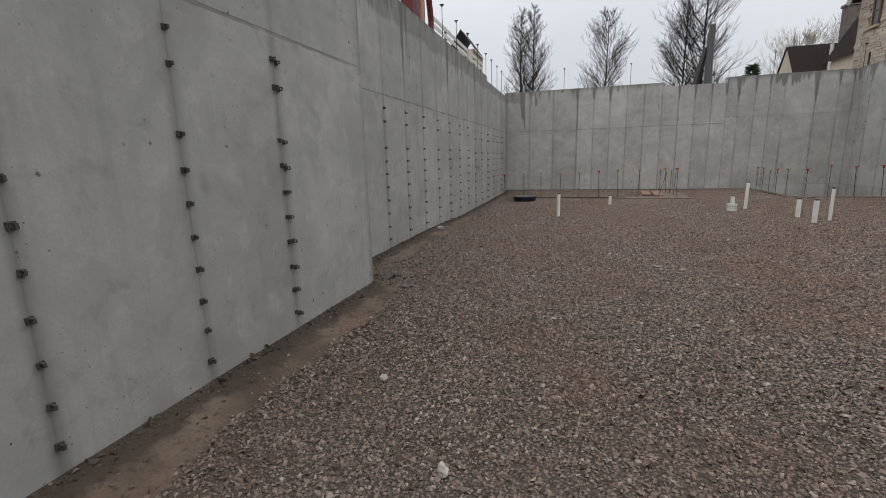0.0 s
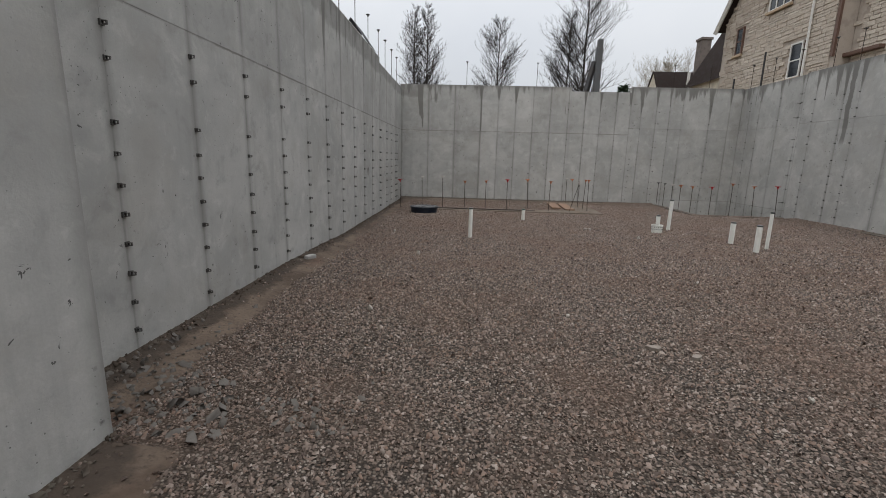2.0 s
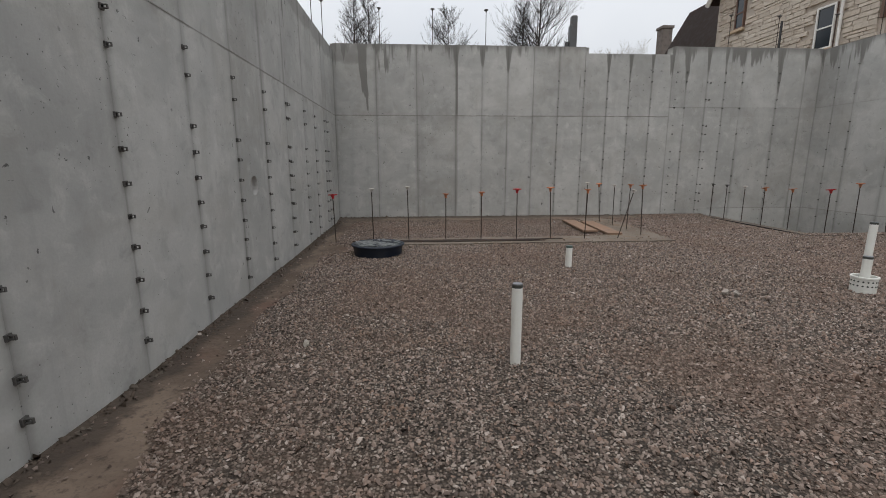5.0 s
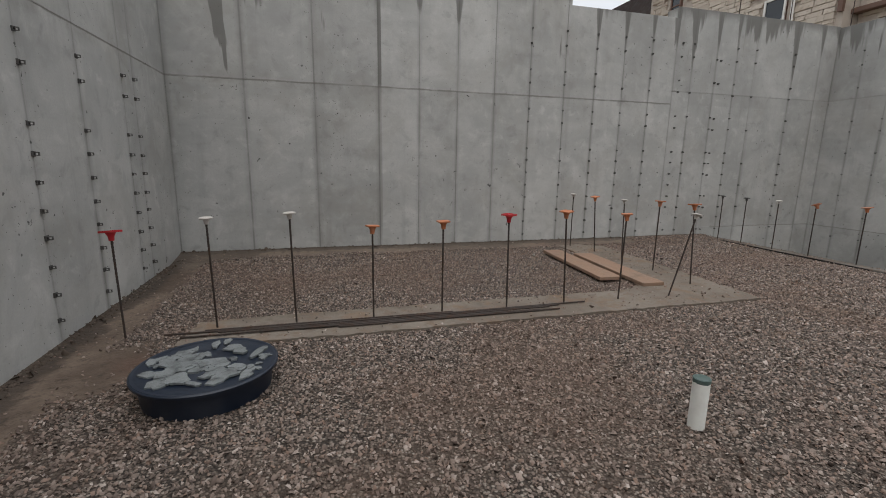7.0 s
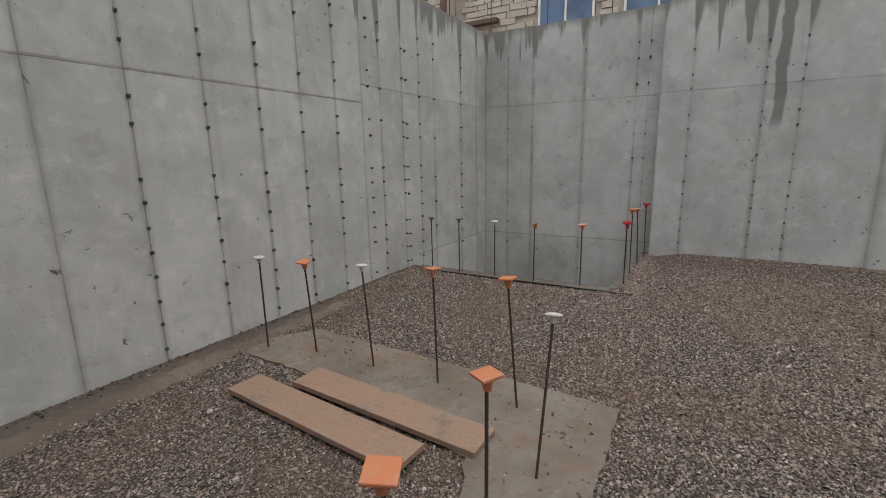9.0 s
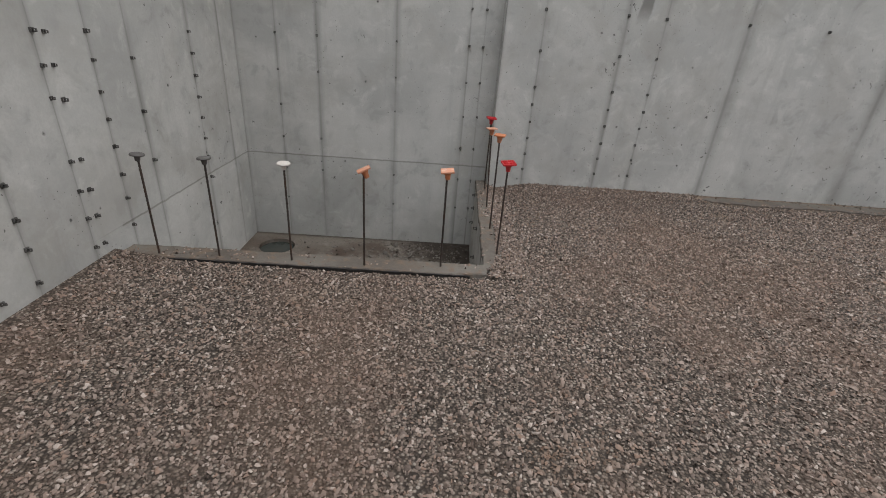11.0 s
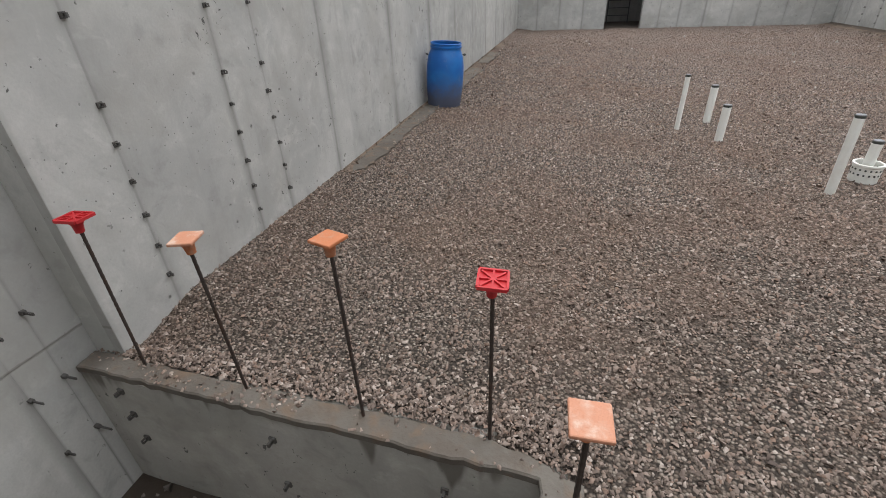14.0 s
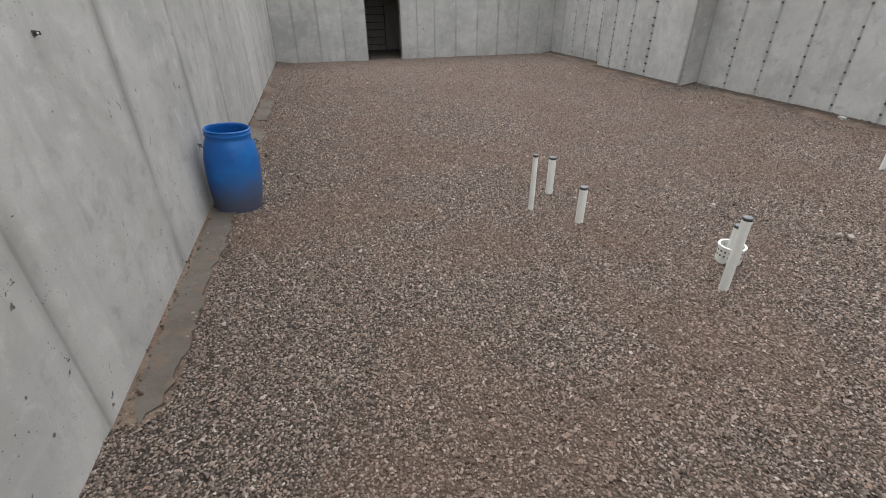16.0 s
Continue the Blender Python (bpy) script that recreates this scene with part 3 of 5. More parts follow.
wall_north = wall_core("wall_north", "tall grey cast concrete wall with damp stains under its top", [
    (WEST - FACE + 0.004, 3.28, NORTH + FACE, NORTH + OUT, BASE, 3.93), (3.284, 5.296, NORTH + FACE, NORTH + OUT, BASE, 3.79),
    (5.30, EAST_PIT + OUT, NORTH + FACE, NORTH + OUT, PIT_Z - 0.2, 3.97)])
wall_east_pit = wall_core("wall_east_pit", "recessed grey cast concrete wall down into the pit", [
    (EAST_PIT + FACE, EAST_PIT + OUT, EAST_STEP + 0.004, NORTH + FACE - 0.004, PIT_Z - 0.2, 3.95)])
wall_east = wall_core("wall_east", "long grey cast concrete wall with dark wet runs", [
    (EAST + FACE, EAST_PIT + OUT, SOUTH - OUT, EAST_STEP, BASE, 3.93)])
DOOR_A, DOOR_B, DOOR_H = 3.95, 5.30, 2.45
wall_south = wall_core("wall_south", "grey cast concrete wall with a doorway", [
    (WEST - FACE + 0.004, DOOR_A, SOUTH - OUT, SOUTH - FACE, BASE, 3.93), (DOOR_B, EAST + FACE - 0.004, SOUTH - OUT, SOUTH - FACE, BASE, 3.93),
    (DOOR_A + 0.002, DOOR_B - 0.002, SOUTH - OUT, SOUTH - FACE, DOOR_H, 3.93)])

# wall openings, doorway passage behind the south wall
passage = wall_core("wall_passage", "dark concrete passage walls behind the doorway", [
    (3.2, 3.4, -8.2, SOUTH - OUT - 0.004, BASE, 2.7), (6.2, 6.4, -8.2, SOUTH - OUT - 0.004, BASE, 2.7), (3.2, 6.4, -8.4, -8.204, BASE, 2.7)])
bm = bmesh.new()
box(bm, 3.1, 6.5, -8.5, SOUTH - OUT - 0.006, 2.704, 2.9)
tagged(part("ceiling", bm, CORE), "bare concrete slab over the passage", "ceiling", kind="structure")

# one panel of the west wall carries a round patched sleeve hole
HOLE_Y, HOLE_Z, HOLE_R = 13.05, 1.08, 0.118
HOLE_COL = max(c for c in WEST_COLS if c < HOLE_Y)


def west_rows(y):
    return [BASE, 2.39, 3.93] if y < 14.2 else [BASE, 2.39, 3.80]


plain_cols = [THICK_B] + [c for c in WEST_COLS if c > THICK_B + 0.1]
panels(wall_west, "west", [c for c in plain_cols if c <= HOLE_COL + 0.01], west_rows)
panels(wall_west, "west", [c for c in plain_cols if HOLE_COL + 0.3 < c] + [NORTH], west_rows)
a, b = HOLE_COL, HOLE_COL + 0.92
panels(wall_west, "west", [a, b], lambda y: [2.39, 3.93])
bm = slab(bmesh.new(), outline([(a - (a + b) / 2 + 0.002, BASE), (b - (a + b) / 2 - 0.002, BASE), (b - (a + b) / 2 - 0.002, 2.388), (a - (a + b) / 2 + 0.002, 2.388)], 0.5, 0), 0, FACE, (HOLE_Y - (a + b) / 2, HOLE_Z, HOLE_R))
uv = bm.loops.layers.uv.new("UVMap")
for f in bm.faces:
    for loop in f.loops:
        loop[uv].uv = (loop.vert.co.x / 0.4535, loop.vert.co.y)
ob = part("panel", bm, CONCRETE, wall_west)
ob.matrix_world = facing("west", (a + b) / 2, 0) @ pose(0, FACE, 0, 90, 0, 0)
bm = bmesh.new()
rings(bm, [(HOLE_R - 0.001, 0.0), (HOLE_R - 0.012, 0.0), (HOLE_R - 0.02, -0.045), (0.05, -0.05)], 28, False, True)
ob = part("hole_lining", bm, PATCH, wall_west, "pale mortar lining of a round wall hole", True)
ob.matrix_world = facing("west", HOLE_Y, HOLE_Z) @ pose(0, 0.001, 0, 90, 0, 0)

TIE_ROWS = [0.20, 0.40, 0.60, 0.81, 1.01, 1.21, 1.41, 1.61, 2.00, 2.20]
double_w = [14.52]
ties(wall_west, "west", [c for c in WEST_COLS if THICK_B + 0.3 < c < 12], TIE_ROWS)
ties(wall_west, "west", [c for c in WEST_COLS if c > 12], [z - 0.06 for z in TIE_ROWS], double_w)
panels(wall_west_thick, "west_thick", [THICK_A, 1.02, 1.92, 2.87, THICK_B], lambda y: [BASE, 2.40, 3.93])
ties(wall_west_thick, "west_thick", [1.02, 1.92, 2.85], TIE_ROWS, [2.85])
panels(wall_west_south, "west", [SOUTH, -3.36, -2.45, -1.55, -0.64, THICK_A], lambda y: [BASE, 2.40, 3.93])
ties(wall_west_south, "west", [-2.45, -1.55, -0.64], TIE_ROWS)

NORTH_COLS = [WEST, -1.65, -0.73, 0.18, 0.78, 1.38, 1.98, 2.58, 3.19, 3.75, 4.28, 4.82, 5.30]
panels(wall_north, "north", NORTH_COLS[:9], lambda x: [BASE, 2.38, 3.93])
panels(wall_north, "north", NORTH_COLS[8:], lambda x: [BASE, 2.38, 3.79])
NORTH_EAST = [5.30, 5.67, 6.18, 6.62, 7.05, 7.97, 8.62, EAST_PIT]
panels(wall_north, "north", NORTH_EAST[:3], lambda x: [BASE, 2.60, 3.97])
panels(wall_north, "north", NORTH_EAST[2:], lambda x: [PIT_Z - 0.1, 0.185, 2.60, 3.97])
N_ROWS = [0.15, 0.37, 0.57, 0.78, 0.98, 1.18, 1.38, 1.57, 1.99, 2.19, 2.59, 2.79, 3.18, 3.40]
ties(wall_north, "north", [2.58, 3.19, 3.75, 4.28, 4.82], N_ROWS, skip=0.06)
ties(wall_north, "north", [5.42, 5.67, 6.18, 6.62, 7.05, 7.97], N_ROWS, [6.18], skip=0.12)
panels(wall_east_pit, "east_pit", [EAST_STEP, 15.75, 15.92, 16.77, 17.70, 18.18, NORTH], lambda y: [PIT_Z - 0.1, 0.185, 2.61, 3.95])
ties(wall_east_pit, "east_pit", [15.75, 15.92, 16.77, 17.70, 18.18], [-0.4, 0.0, 0.41, 0.81, 1.21, 1.61, 2.0, 2.2, 2.8, 3.2, 3.44], skip=0.1)
EAST_COLS = [12.83 - 1.814 * k for k in range(9, -1, -1)] + [13.77, 14.2, 15.12, EAST_STEP]
panels(wall_east, "east", [SOUTH] + [c for c in EAST_COLS if c > SOUTH + 0.2], lambda y: [BASE, 2.61, 3.93])
E_ROWS = [0.25, 0.45, 0.64, 0.84, 1.04, 1.24, 1.63, 2.04, 2.24, 2.64, 2.84, 3.2]
ties(wall_east, "east", [15.12, 14.2, 13.77], E_ROWS)
ties(wall_east, "east", [12.83, 11.92], E_ROWS[6:], skip=0.5)
panels(wall_south, "south", [WEST, -1.9, -1.0, -0.1, 0.8, 1.7, 2.6, 3.3, DOOR_A], lambda x: [BASE, 2.40, 3.93])
panels(wall_south, "south", [DOOR_B, 6.2, 7.1, 8.0, EAST], lambda x: [BASE, 2.61, 3.93])
panels(wall_south, "south", [DOOR_A, DOOR_B], lambda x: [DOOR_H, 3.93])


# ---- gravel floor ----
def soil_at(x, y):
    """How far bare soil takes the place of gravel, 0 to 1."""
    w = WEST_THICK if THICK_A < y < THICK_B else WEST
    wob = 0.10 * noise.noise((x * 1.3, y * 1.3, 0)) + 0.05 * noise.noise((x * 4, y * 4, 3))
    d = max((0.43 if y < 11 else 0.42) - (x - w) + wob, 0.36 - (NORTH - y) + wob if x < 4.6 else -1, 0.26 - (EAST - x) + wob if 1 < y < 12.8 + 2 * wob else -1)
    if 4.3 < y < 6.4:
        d = max(d, 0.50 - (x - WEST) - 0.10 * abs(y - 4.8) + wob)
    d = max(d, 0.17 - math.hypot((x + 2.1) * 0.6, (y - 14.95) * 0.4) + wob)
    d = max(d, 0.0 - 0.3 * math.hypot((x + 0.9) * 0.8, (y - 12.2) * 0.6) + wob)
    return min(1, max(0, 0.5 + d * 4.0))


def lie(x, y):
    w = WEST_THICK if THICK_A < y < THICK_B else WEST
    side = 0.085 - 0.10 * min(1, max(0, (y - 8) / 3.5))
    bank = max(side * max(0.0, 1 - (x - w) / 0.5), 0.07 * max(0.0, 1 - (NORTH - y) / 0.5), 0.085 * max(0.0, 1 - (EAST - x) / 0.7) * min(1.0, max(0.0, (15.42 - y) / 0.4)))
    return -0.02 + 0.012 * noise.noise((x * 0.8, y * 0.8, 7)) - 0.01 * soil_at(x, y) + bank


xs = [-2.72 + 0.1 * k for k in range(91)] + [PIT_X] + [6.45 + 0.1 * k for k in range(25)]
ys = [-8.3 + 0.1 * k for k in range(239)] + [PIT_Y] + [15.6 + 0.1 * k for k in range(32)]
verts, faces, soil = [], [], []
for y in ys:
    for x in xs:
        verts.append((x, y, lie(x, y)))
        soil.append(soil_at(x, y))
nx = len(xs)
for j in range(len(ys) - 1):
    for i in range(nx - 1):
        mx, my = (xs[i] + xs[i + 1]) / 2, (ys[j] + ys[j + 1]) / 2
        by_corner = my < 15.72 and mx < 6.75 or my < 15.8 and mx < 6.5
        if mx > PIT_X and my > PIT_Y and not by_corner or my < SOUTH - 0.3 and not 3.1 < mx < 6.5:
            continue
        faces.append((j * nx + i, j * nx + i + 1, (j + 1) * nx + i + 1, (j + 1) * nx + i))
me = bpy.data.meshes.new("floor")
me.from_pydata(verts, [], faces)
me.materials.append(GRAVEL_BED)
me.attributes.new("dirt", "FLOAT", "POINT").data.foreach_set("value", soil)
gap = [max(0.0, 1 - (x - (WEST_THICK if THICK_A < y < THICK_B else WEST)) / 0.5, 1 - (NORTH - y) / 0.42) for y in ys for x in xs]
me.attributes.new("wall_gap", "FLOAT", "POINT").data.foreach_set("value", gap)
me.polygons.foreach_set("use_smooth", [True] * len(me.polygons))
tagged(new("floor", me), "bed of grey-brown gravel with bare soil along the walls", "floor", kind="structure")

SLABS = [  # outline, top
    ("concrete_footing", [(-1.75, 15.22), (-0.6, 15.17), (1.9, 15.2), (3.65, 15.2), (3.7, 16.2), (3.74, 17.5), (3.77, 18.1), (3.4, 18.34), (3.05, 18.3), (3.04, 17.8), (2.95, 16.9), (2.72, 15.9), (2.4, 15.77), (0.4, 15.76), (-1.2, 15.74), (-1.7, 15.70)],
     "rough beige concrete footing flush with the gravel"),
    ("concrete_footing", [(8.47, 9.3), (8.785, 9.25), (8.79, 10.4), (8.785, 11.6), (8.77, 12.5), (8.66, 12.85), (8.56, 12.6), (8.52, 11.9), (8.55, 11.2), (8.49, 10.6), (8.51, 9.9)], "worn strip of dirty concrete footing beside the wall"),
    ("concrete_footing", [(8.42, 6.1), (8.78, 6.0), (8.785, 9.1), (8.52, 9.05), (8.44, 8.2), (8.48, 7.2)], "dusty strip of concrete footing beside the wall"),
    ("concrete_footing", [(8.46, 3.2), (8.78, 3.1), (8.78, 5.2), (8.5, 5.3), (8.44, 4.2)], "short strip of concrete footing beside the wall"),
]


def inside(x, y, poly):
    hit = False
    for (ax, ay), (bx, by) in zip(poly, poly[1:] + poly[:1]):
        if (ay > y) != (by > y) and x < (bx - ax) * (y - ay) / (by - ay) + ax:
            hit = not hit
    return hit


for name, poly, label in SLABS:
    bm = slab(bmesh.new(), outline(poly, 0.07, 0.014 if poly[0][0] < 4 else 0.026), -0.12, 0.004 if poly[0][0] < 4 else 0.05)
    tagged(part(name, bm, FOOTING if poly[0][0] < 4 else CURB), label, "footing", "concrete footings", "structure")

# the pit: curb walls, floor with a round sump
bm = bmesh.new()
slab(bm, outline([(PIT_X - 0.01, PIT_Y - 0.05), (EAST - 0.004, PIT_Y - 0.05), (EAST - 0.004, EAST_STEP + 0.006), (EAST_PIT - 0.002, EAST_STEP + 0.006), (EAST_PIT - 0.002, PIT_IN_E), (PIT_IN_X, PIT_IN_Y), (PIT_IN_X, NORTH - 0.002), (PIT_X, NORTH - 0.002)], 0.15, 0.006), PIT_Z - 0.1, -0.0345)
pit_wall = tagged(part("pit_wall", bm, PIT_CONCRETE), "low grey concrete curb walls round the sunken pit", "wall", kind="structure")
CURB_TOP = [(PIT_X + 0.035, 15.775), (6.56, 15.70), (6.76, 15.645), (7.35, 15.61), (7.98, 15.60), (8.45, 15.585), (8.74, 15.57), (8.81, EAST_STEP + 0.01), (EAST_PIT - 0.01, EAST_STEP + 0.01),
            (EAST_PIT - 0.01, PIT_IN_E + 0.005), (PIT_IN_X + 0.005, PIT_IN_Y + 0.005), (PIT_IN_X + 0.004, NORTH - 0.01), (PIT_X, NORTH - 0.01), (PIT_X, 16.1)]
bm = slab(bmesh.new(), outline(CURB_TOP, 0.06, 0.008), -0.036, 0.006)
bmesh.ops.bevel(bm, geom=[e for e in bm.edges if all(v.co.z > 0 for v in e.verts) and e.calc_face_angle(0) > 1], offset=0.008, segments=1, affect="EDGES")
tagged(part("pit_curb", bm, CURB), "dirty rough concrete curb top round the pit", "curb", kind="structure")
bm = slab(bmesh.new(), outline([(PIT_X - 0.016, 15.9), (PIT_X - 0.004, 15.9), (PIT_X - 0.004, NORTH - 0.02), (PIT_X - 0.016, NORTH - 0.02)], 0.04, 0.006), -0.08, 0.003)
tagged(part("edge_membrane", bm, MEMBRANE), "torn black membrane along the pit curb", "trim", kind="structure")


def pit_south(x):
    return PIT_IN_Y + (PIT_IN_E - PIT_IN_Y) * (x - PIT_IN_X) / (EAST_PIT - PIT_IN_X)


for x, heights in ((6.95, (-0.24, -0.62)), (7.82, (-0.2, -0.56)), (8.74, (-0.12, -0.3, -0.5))):
    for z in heights:
        ob = new("form_tie", TIE)
        ob.matrix_world = pose(x, pit_south(x) + 0.002, z, 0, random.uniform(-8, 8), 177)
        ob.parent = pit_wall
SUMP = (8.59, 18.25, 0.225)
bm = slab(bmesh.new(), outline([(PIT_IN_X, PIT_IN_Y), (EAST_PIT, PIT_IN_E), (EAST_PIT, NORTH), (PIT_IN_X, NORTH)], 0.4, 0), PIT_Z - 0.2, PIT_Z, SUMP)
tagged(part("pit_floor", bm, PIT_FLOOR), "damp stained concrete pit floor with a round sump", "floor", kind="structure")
bm = rings(bmesh.new(), [(SUMP[2] + 0.02, PIT_Z - 0.1), (SUMP[2] + 0.02, PIT_Z - 0.045)], 28, True, True, SUMP[:2])
tagged(part("water", bm, WATER), "dark standing water in the round sump", "water", kind="structure")

# ---- outside ground, one sheet with the excavation cut out ----
GRADE = 3.35
cuts_x, cuts_y = [-900, WEST - OUT + 0.01, EAST_PIT + OUT - 0.01, 900], [-900, SOUTH - OUT + 0.01, NORTH + OUT - 0.01, 900]
verts = [(x, y, GRADE) for y in cuts_y for x in cuts_x]
faces = [(j * 4 + i, j * 4 + i + 1, j * 4 + i + 5, j * 4 + i + 4) for j in range(3) for i in range(3) if (i, j) != (1, 1)]
me = bpy.data.meshes.new("ground")
me.from_pydata(verts, [], faces)
me.materials.append(EARTH)
tagged(new("ground", me), "bare earth ground around the excavation", "ground", kind="structure")


# ---- steel dowels with safety caps ----
def ribbed_bar(length, r=0.0085, sides=8):
    bm = bmesh.new()
    n = int(length / 0.016)
    rings(bm, [(r if k % 2 else r * 0.86, length * k / n) for k in range(n + 1)], sides)
    return bm


def cap_bm(kind):
    bm = bmesh.new()
    if kind == "round":
        rings(bm, [(0.012, -0.045), (0.017, -0.04), (0.021, -0.008), (0.047, -0.004), (0.050, 0.003), (0.044, 0.010), (0.02, 0.015)], 20)
        return bm
    w = 0.050
    box(bm, -w, w, -w, w, -0.004 if kind == "ribbed" else -0.006, 0.002 if kind == "ribbed" else 0.008, 0.0015 if kind == "ribbed" else 0.004)
    return bm


def cap_pieces(kind):
    """The socket under a square cap, and the ribs on a ribbed one."""
    if kind == "round":
        return []
    out = [("socket", rings(bmesh.new(), [(0.014, -0.066), (0.018, -0.064), (0.022, -0.030), (0.036, -0.0045)], 14))]
    if kind == "ribbed":
        w = 0.050
        for a in range(4):
            bm = bmesh.new()
            bmesh.ops.create_cube(bm, size=1, matrix=pose(0, 0, 0.0055 + 0.0002 * a, 0, 0, 45 * a) @ Matrix.Diagonal((0.092 if a % 2 == 0 else 0.115, 0.006, 0.008, 1)))
            out.append(("rib", bm))
        for s in (-1, 1):
            out.append(("rim", box(bmesh.new(), -w, w, s * w - 0.004, s * w + 0.004, -0.003, 0.011)))
            out.append(("rim", box(bmesh.new(), s * w - 0.004, s * w + 0.004, -w + 0.004, w - 0.004, -0.003, 0.0112)))
    return out


bars, caps = {}, {}


def dowel(x, y, top, colour, group="capped dowels", base=None, z0=0.0, cap_turn=None, tip=None):
    """top: place of the cap's top. base: foot, when the bar leans."""
    foot = Vector((x, y, z0 - 0.02) if base is None else (*base, z0 - 0.02))
    axis = Vector((x, y, top)) - foot
    size = math.floor((axis.length - 0.015) / 0.03) * 0.03
    material, kind, word = {"o": (ORANGE, "square", "orange square"), "p": (PALE_ORANGE, "square", "faded orange square"), "r": (RED, "ribbed", "red ribbed square"),
                            "w": (WHITE_CAP, "round", "white round"), "d": (TIE_STEEL, "round", "dark round")}[colour]
    ob = thing("rebar_dowel", Matrix.Translation(foot) @ axis.to_track_quat("Z", "Y").to_matrix().to_4x4(), f"upright rusty steel rebar with {word} safety cap", "rebar", group)
    if size not in bars:
        bars[size] = part("bar", ribbed_bar(size), STEEL, ob)
    else:
        o = new("bar", bars[size].data)
        o.parent = ob
    if colour not in caps:
        cap = part("cap", cap_bm(kind), material, ob, f"{word} plastic cap", kind == "round")
        pieces = [part(n, m, ORANGE if colour == "p" else material, cap, "", n == "socket") for n, m in cap_pieces(kind)]
        caps[colour] = (cap, pieces)
    else:
        cap = tagged(new("cap", caps[colour][0].data), f"{word} plastic cap")
        cap.parent = ob
        for piece in caps[colour][1]:
            o = new(piece.name.split(".")[0], piece.data)
            o.parent = cap
    cap.location = (0, 0, axis.length - 0.010)
    lean = (random.uniform(-0.08, 0.08), random.uniform(-0.08, 0.08)) if tip is None else tip
    cap.rotation_euler = (*lean, random.uniform(0, 6) if cap_turn is None else radians(cap_turn))


for x, y, z, c, b in [(-2.20, 15.58, 0.80, "r", (-2.17, 15.53)), (-1.545, 15.52, 0.895, "w", (-1.535, 15.55)), (-0.945, 15.51, 0.925, "w", (-0.93, 15.53)), (-0.295, 15.51, 0.81, "o", None),
                      (0.317, 15.51, 0.835, "o", None), (0.93, 15.51, 0.88, "r", (0.935, 15.49)), (1.505, 15.505, 0.905, "o", (1.545, 15.51)), (2.17, 15.51, 0.87, "o", (2.153, 15.505)),
                      (2.985, 15.485, 0.85, "w", (2.74, 15.485)), (3.35, 15.90, 0.915, "o", (3.345, 15.82)), (3.43, 16.52, 0.895, "o", (3.38, 16.47)), (3.415, 17.19, 0.85, "w", (3.37, 17.08)),
                      (3.29, 17.71, 0.857, "o", (3.36, 17.72)), (3.225, 18.2, 0.86, "w", None)]:
    dowel(x, y, z, c, "dowels in the footing", b)
for x, y, z, c in [(6.41, 18.36, 0.80, "d"), (6.43, 17.9, 0.80, "d"), (6.43, 17.33, 0.80, "w"), (6.42, 16.75, 0.80, "p"), (6.477, 16.139, 0.815, "p"),
                   (6.775, 15.645, 0.826, "r"), (7.35, 15.66, 0.935, "o"), (7.958, 15.668, 0.88, "p"), (8.57, 15.61, 0.888, "r")]:
    dowel(x, y, z, c, "dowels in the pit curb", (7.35, 15.65) if x == 7.35 else (7.978, 15.625) if x == 7.958 else (8.615, 15.6) if x == 8.57 else None, cap_turn=random.uniform(-25, 25), tip=(0.42, -0.1) if y == 16.75 else (0.12, 0.05) if y == 16.139 else None)
for y in (6.4, 7.6, 8.85, 10.1, 11.35, 12.6, 13.9, 15.2, 16.25, 17.4, 18.5):
    dowel(WEST - 0.16, y, 4.76, "d", "dowels on the wall tops", z0=3.9 if y < 14.2 else 3.78)
for x in (-1.55, -0.35, 0.87, 2.07):
    dowel(x, NORTH + 0.15, 4.72, "d", "dowels on the wall tops", z0=3.9)
for x, y in ((6.7, NORTH + 0.15), (7.9, NORTH + 0.15), (9.15, 18.6), (9.15, 17.5), (9.15, 16.4), (9.08, 15.1), (9.08, 14.3), (9.08, 13.1)):
    dowel(x, y, 4.72, "d", "dowels on the wall tops", z0=3.9)

# loose bars lying on the footing
for k, (x0, x1, y0, y1) in enumerate([(-1.88, 1.45, 15.43, 15.44), (-1.5, 1.75, 15.40, 15.47), (-1.2, 1.33, 15.37, 15.40), (-1.75, 0.9, 15.35, 15.37), (-0.9, 1.2, 15.345, 15.35), (-1.6, 0.4, 15.45, 15.46), (-0.6, 1.4, 15.32, 15.335)]):
    foot, axis = Vector((x0, y0, 0.016 + 0.002 * (k % 3))), Vector((x1 - x0, y1 - y0, 0.0))
    bm = ribbed_bar(axis.length)
    ob = part("loose_rebar", bm, STEEL)
    ob.matrix_world = Matrix.Translation(foot) @ axis.to_track_quat("Z", "Y").to_matrix().to_4x4()
    tagged(ob, "long rusty rebar lying on the concrete footing", "rebar", "bundle of loose bars")


